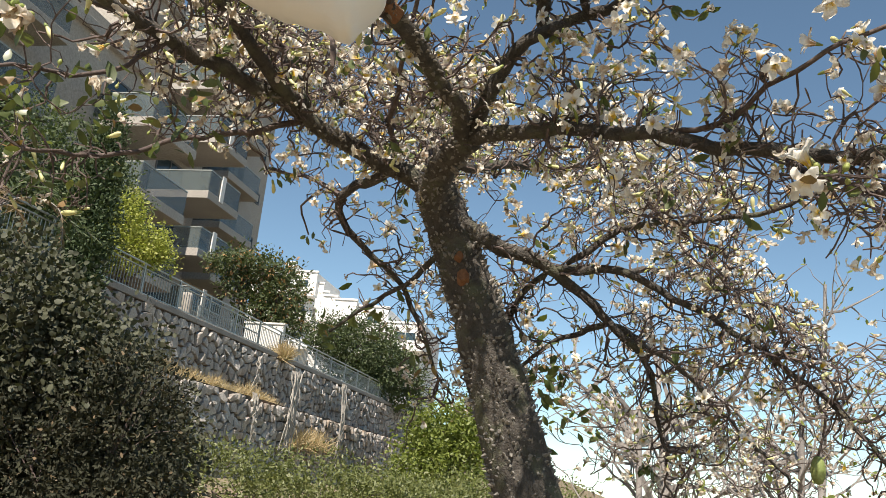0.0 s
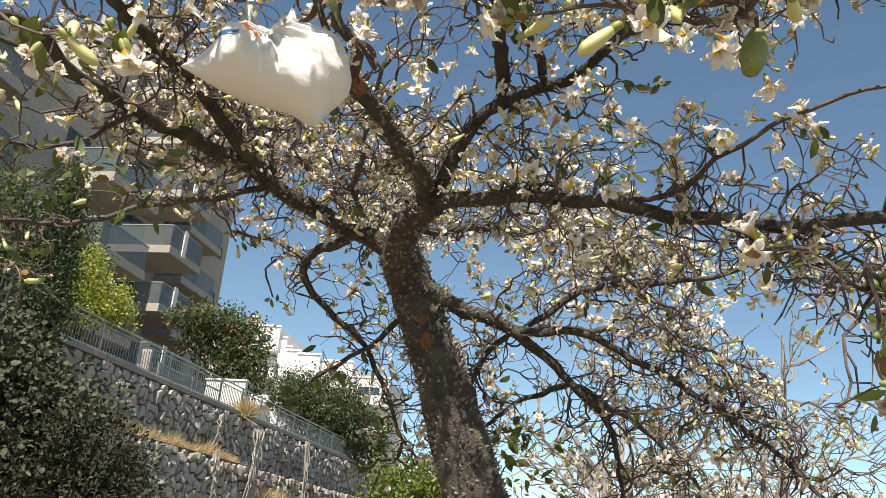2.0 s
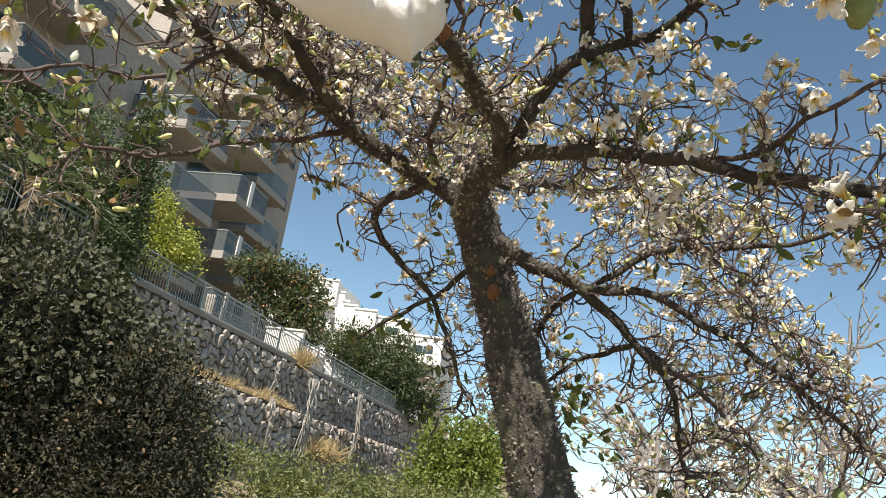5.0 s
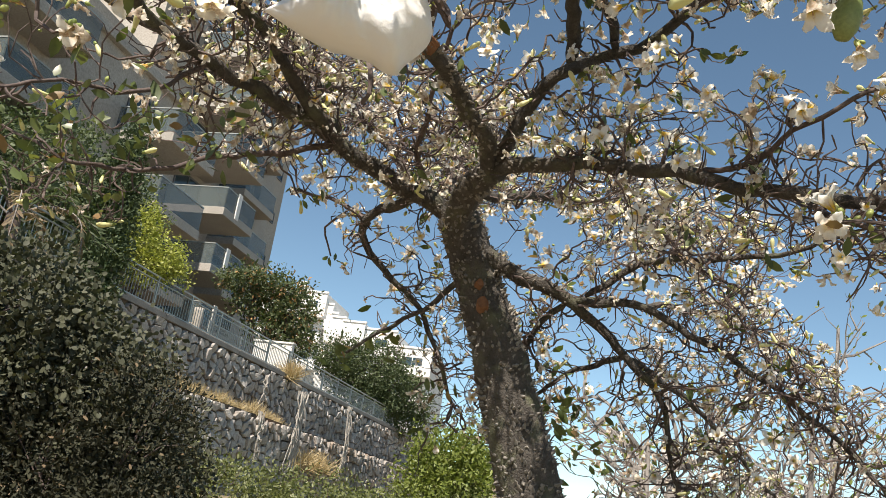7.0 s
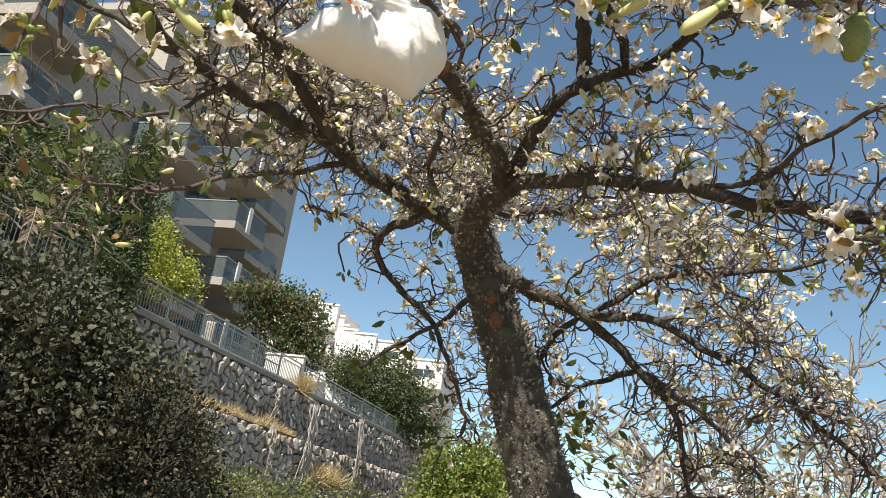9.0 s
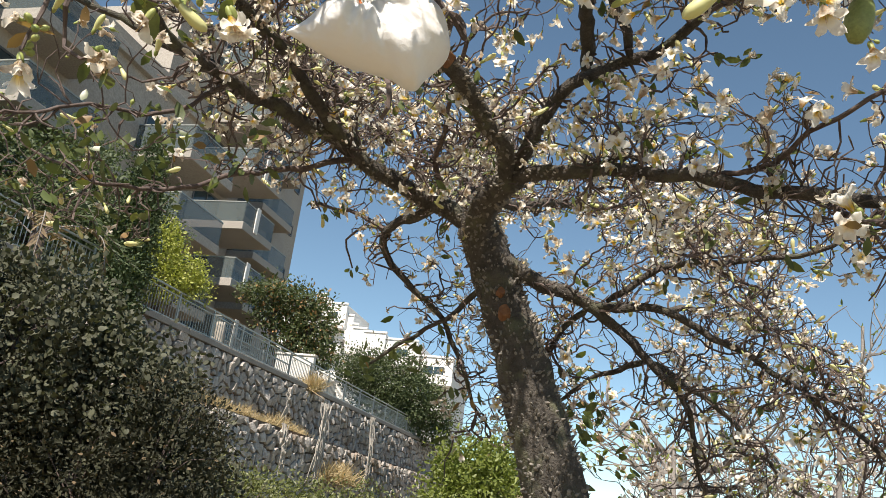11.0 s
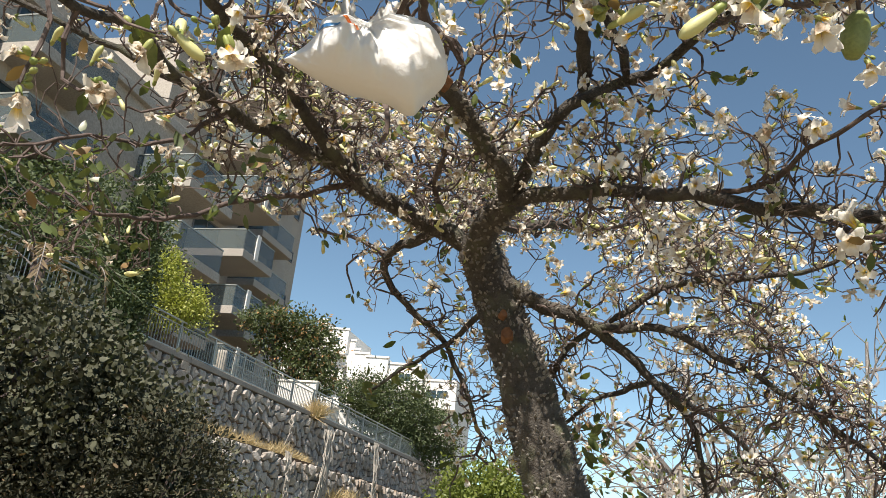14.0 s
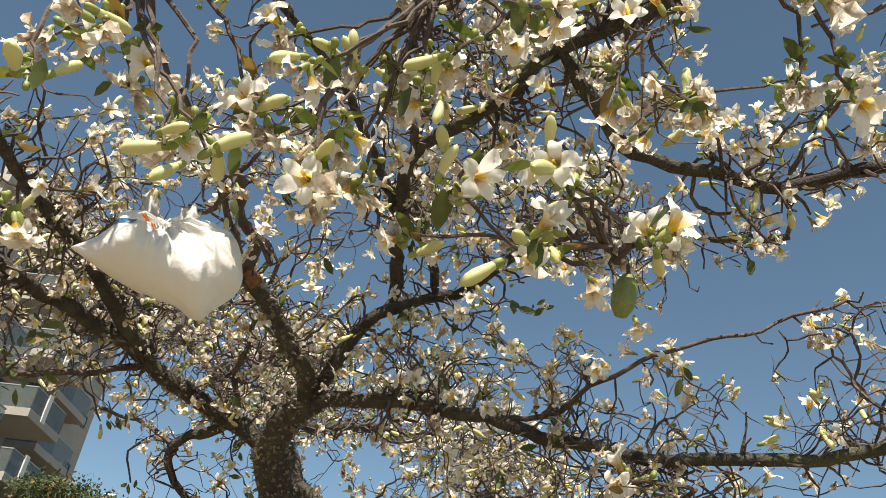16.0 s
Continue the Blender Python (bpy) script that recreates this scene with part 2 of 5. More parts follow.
def scatter_mesh(name, template, places, turns, sizes, materials, parent=None, label="", kind="stuff"):
    """Copies of a template (vertices, faces, material of each face, along) joined into one mesh."""
    tv, tf, tm, ta = template
    n, k = len(places), len(tv)
    v = np.einsum("nij,kj->nki", turns * np.asarray(sizes)[:, None, None], np.asarray(tv)) + np.asarray(places)[:, None, :]
    me = bpy.data.meshes.new(name)
    lens = np.array([len(f) for f in tf])
    flat = np.concatenate([np.array(f) for f in tf])
    loops = (flat[None, :] + (np.arange(n) * k)[:, None]).ravel()
    me.vertices.add(n * k)
    me.vertices.foreach_set("co", v.astype(np.float32).ravel())
    me.loops.add(len(loops))
    me.loops.foreach_set("vertex_index", loops.astype(np.int32))
    me.polygons.add(n * len(tf))
    total = np.tile(lens, n)
    me.polygons.foreach_set("loop_start", np.concatenate([[0], np.cumsum(total)[:-1]]).astype(np.int32))
    for m in materials:
        me.materials.append(m)
    me.polygons.foreach_set("material_index", np.tile(np.array(tm), n).astype(np.int32))
    me.update(calc_edges=True)
    at = me.attributes.new("along", "FLOAT", "POINT")
    at.data.foreach_set("value", np.tile(np.asarray(ta, np.float32), n))
    me.polygons.foreach_set("use_smooth", [True] * len(me.polygons))
    ob = new(name, me)
    ob.parent = parent
    return tagged(ob, label, kind=kind)


def leaf_template(width=0.45, fold=0.12, curl=0.18):
    """A leaf of length 1 along z, folded along its rib: eight vertices."""
    rows = [(0.0, 0.04), (0.35, width / 2), (0.72, width * 0.42), (1.0, 0.0)]
    vs, fs = [], []
    for z, w in rows:
        bend = -curl * z * z
        vs += [(-w, bend + fold * w, z), (0, bend, z), (w, bend + fold * w, z)]
    for i in range(3):
        a = 3 * i
        fs += [(a, a + 1, a + 4, a + 3), (a + 1, a + 2, a + 5, a + 4)]
    return vs, fs, [0] * len(fs), [v[2] for v in vs]


LEAF = leaf_template()
SLIM = leaf_template(0.14, 0.1, 0.3)
GRASS = leaf_template(0.035, 0.1, 0.5)


def far_leaf(width, curl=0.15):
    """A rounded leaf of two folded halves, for crowns that stand farther off."""
    h = width / 2
    vs = [(0, 0, 0), (-h * 0.85, 0.10 * h, 0.28), (-h * 0.80, 0.10 * h - 0.4 * curl, 0.72), (0, -curl, 1.0), (h * 0.80, 0.10 * h - 0.4 * curl, 0.72), (h * 0.85, 0.10 * h, 0.28)]
    return vs, [(0, 1, 2, 3), (0, 3, 4, 5)], [0] * 2, [v[2] for v in vs]


FAR_LEAF, FAR_ROUND = far_leaf(0.5), far_leaf(0.85, 0.1)


def crown_points(rng, lobes, count, shell=0.55):
    """Places for leaves in a crown made of lobes (x, y, z, rx, ry, rz), denser near their surface, and outward directions."""
    vol = np.array([l[3] * l[4] * l[5] for l in lobes]) ** 0.67
    pick = rng.choice(len(lobes), count, p=vol / vol.sum())
    L = np.array(lobes)[pick]
    d = rng.normal(size=(count, 3))
    d /= np.linalg.norm(d, axis=1, keepdims=True)
    r = shell + (1.06 - shell) * rng.random(count) ** 0.6
    lump = 1 + 0.22 * np.sin(d[:, 0] * 7 + pick) * np.cos(d[:, 1] * 6 + 2 * pick) + 0.15 * np.sin(d[:, 2] * 11 + 3 * pick)
    return L[:, :3] + d * L[:, 3:] * (r * lump)[:, None], d


def bush(name, label, category, material, base, lobes, count, size, template=LEAF, droop=-0.2, seed=1, stem=0.05, group=""):
    """A shrub or tree: a branched stem from its base to each lobe, and a crown of leaves in clumps."""
    rng = np.random.default_rng(seed)
    ob = thing(name, pose(*base), label, category, group)
    vs, fs = [], []
    for l in lobes:
        end = Vector(l[:3])
        mid = Vector((end.x * 0.35, end.y * 0.35, end.z * 0.5))
        pts = curve_points([(0, 0, -0.15), tuple(mid), tuple(end)], max(0.25, end.length / 6))
        add_tube(vs, fs, pts, [stem * (1 - 0.75 * i / len(pts)) for i in range(len(pts))], 6, 0.15)
        for k in range(7):
            d = Vector(rng.normal(size=3)).normalized()
            tip = end + Vector((d.x * l[3], d.y * l[4], abs(d.z) * l[5])) * 0.85
            q = curve_points([tuple(mid.lerp(end, rng.random())), tuple(end.lerp(tip, 0.5)), tuple(tip)], 0.4)
            add_tube(vs, fs, q, [stem * 0.3 * (1 - 0.8 * i / len(q)) for i in range(len(q))], 4)
    part("trunk", (vs, fs), TWIG, ob)
    clumps, cd = crown_points(rng, lobes, max(8, count // 14))
    pick = rng.integers(0, len(clumps), count)
    spread = rng.normal(size=(count, 3)) * size * 1.3
    places = clumps[pick] + spread
    aim = cd[pick] * 0.7 + rng.normal(size=(count, 3)) * 0.7 + np.array([0, 0, droop])
    scatter_mesh("crown", template, places, frames_at(aim, rng), size * rng.uniform(0.65, 1.25, count), [material], ob)
    return ob


# ---- the slope, the terrace and the retaining wall ----
WALL = pose(-6.9, 23.6, 0, 0, 0, 74)  # along the wall, into the hill, up
FOOT, LEDGE, CAP = 1.3, 4.0, 5.95


def ground_height(u, w):
    if w <= -0.4:
        s = min(1.0, max(0.0, (w + 11.5) / 10.5))
        return FOOT * s * s * (3 - 2 * s) + 0.12 * noise.noise(Vector((u * 0.3, w * 0.3, 2.0))) * (1 if -60 < w else 0)
    return 5.75 + 0.02 * w


def ground():
    us = [-2500, -800, -250, -100] + [-60 + 3 * k for k in range(46)] + [110, 300, 900, 2500]
    ws = [-2500, -800, -250, -90] + [-50 + 2.2 * k for k in range(23)] + [-0.4, 0.15, 0.2, 3, 8, 16, 30, 80, 300, 1200, 2500]
    ws = sorted(ws)
    vs = [(u, w, ground_height(u, w) if w != 0.15 else 0.6) for w in ws for u in us]
    n = len(us)
    fs = [(j * n + i, j * n + i + 1, (j + 1) * n + i + 1, (j + 1) * n + i) for j in range(len(ws) - 1) for i in range(n - 1)]
    ob = part("ground", (vs, fs), EARTH)
    ob.matrix_basis = WALL
    return tagged(smooth(ob), "dry brown earth slope rising to a terrace", "ground", kind="structure")


ground()
U0, U1 = -14.0, 34.0


def retaining_wall():
    ob = thing("retaining_wall", WALL, "stepped grey fieldstone retaining wall with dark joints", "wall", kind="structure")
    bm = bmesh.new()
    box(bm, U0, U1, 0.10, 0.60, 0.5, CAP - 0.16)
    box(bm, U0, U1, -0.55, 0.10, 0.4, LEDGE)
    part("mortar_backing", bm, MORTAR, ob)
    u = U0
    while u < U1:
        part("coping", boxed(u, min(u + 2.4, U1) - 0.012, 0.0, 0.62, CAP - 0.16, CAP, bevel=0.015), COPING, ob)
        u += 2.4
    return ob


def clip(poly, a, b):
    """The part of a flat polygon that is nearer to a than to b."""
    mx, mz, nx, nz = (a[0] + b[0]) / 2, (a[1] + b[1]) / 2, b[0] - a[0], b[1] - a[1]
    out = []
    for (x0, z0), (x1, z1) in zip(poly, poly[1:] + poly[:1]):
        d0, d1 = (x0 - mx) * nx + (z0 - mz) * nz, (x1 - mx) * nx + (z1 - mz) * nz
        if d0 <= 0:
            out.append((x0, z0))
        if (d0 < 0 < d1) or (d1 < 0 < d0):
            s = d0 / (d0 - d1)
            out.append((x0 + s * (x1 - x0), z0 + s * (z1 - z0)))
    return out


def stones(wall, u0, u1, z0, z1, face, size, rng):
    """Irregular stones that fill a face of the wall: those of the nearest stretch each a piece of their own."""
    nu, nz = round((u1 - u0) / size), round((z1 - z0) / (size * 0.82))
    du, dz = (u1 - u0) / nu, (z1 - z0) / nz
    seeds = {(i, j): (u0 + (i + 0.5 + 0.5 * (j % 2) + rng.uniform(-0.47, 0.47)) * du, z0 + (j + 0.5 + rng.uniform(-0.46, 0.46)) * dz)
             for i in range(-1, nu + 1) for j in range(-1, nz + 1)}
    vs, fs = [], []
    for (i, j), c in seeds.items():
        if not (0 <= i < nu and 0 <= j < nz):
            continue
        poly = [(u0, z0), (u1, z0), (u1, z1), (u0, z1)]
        for a in range(-2, 3):
            for b in range(-2, 3):
                if (a or b) and (i + a, j + b) in seeds:
                    poly = clip(poly, c, seeds[i + a, j + b])
        if len(poly) < 3:
            continue
        cx, cz = sum(p[0] for p in poly) / len(poly), sum(p[1] for p in poly) / len(poly)
        g, out = rng.uniform(0.76, 0.91), rng.uniform(0.06, 0.15)
        ring = []
        tilt_u, tilt_z = rng.uniform(-0.22, 0.22), rng.uniform(-0.25, 0.25)
        for k, depth in ((g, 0.03), (g * 0.99, -out * 0.75), (g * 0.91, -out)):
            ring.append([(cx + (x - cx) * k, face + depth + (tilt_u * (x - cx) + tilt_z * (z - cz) if depth < 0 else 0) + rng.uniform(-0.014, 0.014), cz + (z - cz) * k) for x, z in poly])
        n = len(poly)
        v = [p for r in ring for p in r] + [(cx, face - out - 0.015, cz)]
        f = [(q * n + k, q * n + (k + 1) % n, (q + 1) * n + (k + 1) % n, (q + 1) * n + k) for q in (0, 1) for k in range(n)]
        f += [(2 * n + k, 2 * n + (k + 1) % n, 3 * n) for k in range(n)]
        if 0.8 < c[0] < 7.4:
            part("stone", (v, f), STONE, wall)
        else:
            base = len(vs)
            vs += v
            fs += [tuple(base + q for q in face_) for face_ in f]
    part("stonework", (vs, fs), STONE, wall, kind="stuff")


def railing():
    ob = thing("railing", WALL, "grey-green painted metal railing with thin upright bars on the wall", "railing")
    post = None
    k = 0
    for n in range(round((U1 - U0) / 2.0) + 1):
        u = U0 + 2.0 * n
        m = pose(u, 0.3, CAP)
        if post is None:
            bm = bmesh.new()
            box(bm, -0.028, 0.028, -0.028, 0.028, 0, 0.98, 0.006)
            box(bm, -0.06, 0.06, -0.06, 0.06, 0, 0.015)
            o = part("post", bm, RAIL_PAINT, ob)
            o.matrix_basis, post = m, o.data
        else:
            same_mesh("post", post, ob, m)
    for z, h in ((0.93, 0.045), (0.80, 0.03), (0.10, 0.035)):
        part("top_rail" if z > 0.9 else "rail", boxed(U0, U1, 0.276, 0.324, CAP + z, CAP + z + h, bevel=0.006), RAIL_PAINT, ob)
    bar = None
    u = -9.0
    while u < 31.0:
        if abs((u - U0) % 2.0) > 0.07:
            m = pose(u, 0.3, CAP + 0.13)
            if bar is None:
                vs, fs = [], []
                add_tube(vs, fs, [Vector((0, 0, 0)), Vector((0, 0, 0.67))], [0.012, 0.012], 6)
                o = part("baluster", (vs, fs), RAIL_PAINT, ob)
                o.matrix_basis, bar = m, o.data
            else:
                same_mesh("baluster", bar, ob, m)
        u += 0.142
    return ob


stone_wall = retaining_wall()
railing()


def low_gate_rail():
    """A lower pale rail that stands in front of the white wall behind the railing."""
    ob = thing("garden_gate", WALL, "low pale metal gate behind the railing", "gate")
    for z in (0.05, 0.62):
        part("rail", boxed(4.2, 9.0, 0.75, 0.79, CAP + z, CAP + z + 0.05, bevel=0.005), RAIL_PAINT, ob)
    o = part("bar", boxed(-0.012, 0.012, -0.012, 0.012, 0, 0.6), RAIL_PAINT, ob)
    o.matrix_basis = pose(4.25, 0.77, CAP + 0.06)
    for k in range(1, 32):
        same_mesh("bar", o.data, ob, pose(4.25 + 0.15 * k, 0.77, CAP + 0.06))
    for u in (4.2, 6.6, 9.0):
        part("post", boxed(u - 0.03, u + 0.03, 0.74, 0.8, CAP - 0.2, CAP + 0.7, bevel=0.005), RAIL_PAINT, ob)


low_gate_rail()


# ---- buildings ----
def balcony(parent, u0, u1, w_out, w_in, z):
    slab = part("balcony", boxed(u0, u1, w_out, w_in, z, z + 0.38, bevel=0.015), SLAB, parent)
    for a, b, c, d in ((u0 + 0.05, u1 - 0.05, w_out + 0.04, w_out + 0.065), (u0 + 0.04, u0 + 0.065, w_out + 0.07, w_in)):
        part("glass_guard", boxed(a, b, c, d, z + 0.38, z + 1.36), GUARD, slab)
    bm = bmesh.new()
    box(bm, u0 + 0.03, u1 - 0.03, w_out + 0.025, w_out + 0.08, z + 1.36, z + 1.41)
    box(bm, u0 + 0.025, u0 + 0.08, w_out + 0.082, w_in, z + 1.36, z + 1.41)
    part("handrail", bm, RAIL_PAINT, slab)
    return slab


def window(parent, u0, u1, w, z0, z1, mullions=1, frame_material=None):
    t, fm = 0.07, frame_material or FRAME
    win = part('window', boxed(u0 + 0.01, u1 - 0.01, w - 0.01, w + 0.01, z0 + 0.01, z1 - 0.01), GLASS, parent)
    bars = []
    bars += [(u0, u1, w - 0.05, w + 0.02, z0, z0 + t), (u0, u1, w - 0.05, w + 0.02, z1 - t, z1)]
    n = mullions + 1
    for k in range(n + 1):
        c = u0 + t / 2 + (u1 - u0 - t) * k / n
        bars.append((c - t / 2, c + t / 2, w - 0.045, w + 0.02, z0 + t, z1 - t))
    for b in bars:
        part("frame_bar", boxed(*b), fm, win)


def apartment_building():
    ob = thing("apartment_building", WALL, "tall beige apartment building with projecting glass-railed balconies", "building")
    def block(u0, u1, w0, w1, top):
        part("wall", boxed(u0, u1, w0, w1, 5.0, top), CLADDING, ob)
        part("roof", boxed(u0 - 0.2, u1 + 0.2, w0 - 0.25, w1 + 0.2, top, top + 0.4, bevel=0.02), SLAB, ob)
        part("parapet", boxed(u0, u1, w0 + 0.2, w0 + 0.4, top + 0.4, top + 1.1), CLADDING, ob)

    block(9.4, 25.4, 9.6, 22.0, 23.0)
    block(-12.0, 9.396, 7.2, 22.0, 16.9)
    part("pier", boxed(21.6, 23.2, 9.2, 9.598, 5.0, 22.9), SLAB, ob)
    for k in range(-2, 4):
        z = 13.5 + 2.8 * k
        slab = balcony(ob, 13.0, 16.2, 6.3, 9.598, z)
        part("corner_panel", boxed(14.1, 14.45, 6.26, 6.335, z + 0.2, z + 1.5, bevel=0.01), WHITE_WALL, slab, "white corner panel")
        balcony(ob, 17.6, 21.5, 8.0, 9.598, z + 2.8 if k < 3 else z + 2.79)
        window(ob, 13.4, 15.9, 9.58, z + 0.4, z + 2.5)
        window(ob, 18.0, 21.0, 9.58, z + 0.4, z + 2.5)
        window(ob, 23.9, 24.7, 9.58, z + 0.9, z + 1.6, 0)
        if k < 1:
            balcony(ob, 5.2, 8.6, 4.6, 7.198, z - 2.75 + 2.8)
            balcony(ob, -2.6, 1.0, 5.4, 7.198, z + 1.0)
            window(ob, 5.5, 8.3, 7.18, z + 0.45, z + 2.5)
            window(ob, -2.2, 0.6, 7.18, z + 1.4, z + 3.2)
            window(ob, -8.5, -6.0, 7.18, z + 1.4, z + 3.0)
    return ob


apartment_building()


def white_terraces():
    """Stepped white houses on the hill far behind the tree."""
    ob = thing("terraced_building", pose(-12.5, 96, 0, 0, 0, -14), "distant white stepped terrace houses in bright sun", "building")
    steps = ((-6.0, -1.5, 2.0, 24.6), (-1.5, -0.5, 1.2, 25.4), (-0.5, 2.8, 0.0, 24.1), (2.8, 3.5, 0.8, 23.0), (3.5, 4.2, 0.8, 22.0), (4.2, 5.8, -0.8, 21.2), (5.8, 8.4, -1.6, 20.7), (8.4, 12.0, -1.0, 20.2), (12.0, 16.5, -2.0, 18.4))
    for i, (x0, x1, y, top) in enumerate(steps):
        part("wall", boxed(x0, x1, y, y + 9, 6.0, top, bevel=0.03), WHITE_WALL, ob)
        part("roof_edge", boxed(x0 - 0.1, x1 + 0.1, y - 0.12, y + 0.3, top, top + 0.22, bevel=0.02), WHITE_WALL, ob)
        for k in range(3):
            z = top - 3.0 * (k + 1)
            slab = part("terrace", boxed(x0 - 0.1, x1 + 0.35, y - 1.5, y - 0.002, z - 0.15, z + 0.1, bevel=0.02), WHITE_WALL, ob)
            part("parapet", boxed(x0 - 0.1, x1 + 0.35, y - 1.5, y - 1.36, z + 0.102, z + 0.95, bevel=0.02), WHITE_WALL, slab)
            if x1 - x0 > 3.0:
                window(ob, x0 + 1.2, x1 - 0.9, y - 0.03, z + 0.9, z + 2.1, 1, WHITE_WALL)
    return ob


white_terraces()


def white_garden_wall():
    ob = thing("garden_wall", pose(-6.9, 36.4, 0, 0, 0, -18), "sunlit white rendered garden wall behind the railing", "wall")
    part("wall", boxed(0.5, 2.3, 0, 0.25, 5.7, 7.6, bevel=0.02), WHITE_WALL, ob)
    part("wall_cap", boxed(0.45, 2.35, -0.05, 0.3, 7.6, 7.68, bevel=0.01), WHITE_WALL, ob)
    return ob


white_garden_wall()


def tree_stump():
    vs, fs = [], []
    add_tube(vs, fs, curve_points([(0, 0, -0.1), (0.02, 0, 0.6), (0.0, 0.02, 1.3)], 0.12), [0.17] * 20, 12, 0.2)
    ob = part("sawn_trunk", (vs, fs), DRY_VINE)
    ob.matrix_basis = WALL @ pose(4.3, 1.3, 5.75)
    tagged(smooth(ob), "pale sawn-off trunk standing behind the railing", "stump")


tree_stump()


# ---- the flowering tree ----
def petal_arrays(length, width, spread, curl, wave, rows, turn, phase, cols):
    """One petal: a narrow claw that rises along z, a broad rounded blade that flares out along x, with a rippled margin."""
    vs, fs, al = [], [], []
    half = (cols - 1) / 2
    for i in range(rows):
        s = i / (rows - 1)
        q = min(1.0, max(0.0, (s - 0.36) / 0.6))
        ang = spread + curl * q * q * (3 - 2 * q)
        if i == 0:
            x, z = 0.005, 0.0
        else:
            x, z = x + math.sin(ang) * length / (rows - 1), z + math.cos(ang) * length / (rows - 1)
        g = min(1.0, s / 0.62)
        w = width * (0.30 + 0.70 * g * g * (3 - 2 * g))
        if s > 0.68:
            w *= math.sqrt(max(0.06, 1 - ((s - 0.68) / 0.34) ** 2))
        c, d = math.cos(turn * s), math.sin(turn * s)
        for j in range(cols):
            k = (j - half) / half
            ripple = wave * width * s * (0.25 + abs(k)) * math.sin(7.0 * s + 2.6 * k + phase)
            lift = 0.16 * w * k * k * (1 - 1.5 * s) + ripple
            side, lift = k * w / 2 * c - lift * d, k * w / 2 * d + lift * c
            vs.append((x - lift * math.cos(ang), side, z + lift * math.sin(ang)))
            al.append(s)
    for i in range(rows - 1):
        for j in range(cols - 1):
            a = cols * i + j
            fs.append((a, a + 1, a + cols + 1, a + cols))
    return vs, fs, al


def lathe(profile, sides):
    vs, fs = [], []
    for r, z in profile:
        for k in range(sides):
            a = 2 * math.pi * k / sides
            vs.append((r * math.cos(a), r * math.sin(a), z))
    for i in range(len(profile) - 1):
        for k in range(sides):
            a, b = i * sides + k, i * sides + (k + 1) % sides
            fs.append((a, b, b + sides, a + sides))
    return vs, fs


def flower_template(seed, spread, curl, length=0.085, width=0.041, wave=0.22, petals=5, near=True, wilt=0.0):
    """Calyx cup, petals and the long style; faces carry 0 for petal, 1 for green."""
    rng = random.Random(seed)
    vs, fs = lathe([(0.003, -0.014), (0.008, -0.008), (0.0105, 0.004), (0.0095, 0.020)], 7) if near else lathe([(0.004, -0.012), (0.010, 0.016)], 5)
    mi, al = [1] * len(fs), [0.0] * len(vs)
    for k in range(petals):
        v, f, a = petal_arrays(length * rng.uniform(0.86 - 0.3 * wilt, 1.1), width * rng.uniform(0.85, 1.15), spread * rng.uniform(0.8, 1.2),
                               curl * rng.uniform(0.75 - 0.8 * wilt, 1.25 + 0.6 * wilt), wave, 9 if near else 6, wilt * rng.uniform(-2.4, 2.4), rng.uniform(0, 6.28), 5 if near else 3)
        t = 2 * math.pi * (k + rng.uniform(-0.14, 0.14) * (1 + 2 * wilt)) / petals
        c, s, base = math.cos(t), math.sin(t), len(vs)
        vs += [(x * c - y * s, x * s + y * c, z + 0.012) for x, y, z in v]
        fs += [tuple(base + q for q in g) for g in f]
        mi, al = mi + [0] * len(f), al + a
    if not near:
        return vs, fs, mi, al
    v, f = lathe([(0.002, 0.01), (0.0018, 0.06), (0.003, 0.066), (0.0005, 0.07)], 5)
    base = len(vs)
    vs, fs, mi, al = vs + v, fs + [tuple(base + q for q in g) for g in f], mi + [0] * len(f), al + [0.3] * len(v)
    return vs, fs, mi, al


def bud_template(length, radius):
    """A club-shaped bud in its small green cup."""
    vs, fs = lathe([(0.003, -0.012), (radius * 0.50, -0.006), (radius * 0.62, 0.004), (radius * 0.60, 0.16 * length + 0.004), (radius * 0.5, 0.16 * length + 0.005)], 8)
    mi = [1] * len(fs)
    v, f = lathe([(radius * 0.50, 0.004), (radius * 0.60, length * 0.2), (radius * 0.82, length * 0.40), (radius, length * 0.62), (radius * 0.92, length * 0.80), (radius * 0.62, length * 0.93), (radius * 0.08, length)], 8)
    v = [(x + 0.12 * length * (z / length) ** 2, y, z) for x, y, z in v]
    base = len(vs)
    vs, fs, mi = vs + v, fs + [tuple(base + q for q in g) for g in f], mi + [0] * len(f)
    return vs, fs, mi, [0.5] * len(vs)


def young_bud():
    """A small round green bud on its short stalk."""
    vs, fs = lathe([(0.0025, -0.022), (0.0028, -0.004), (0.0075, 0.0), (0.0105, 0.009), (0.0095, 0.017), (0.005, 0.023), (0.0005, 0.024)], 7)
    return vs, fs, [1] * len(fs), [0.5] * len(vs)


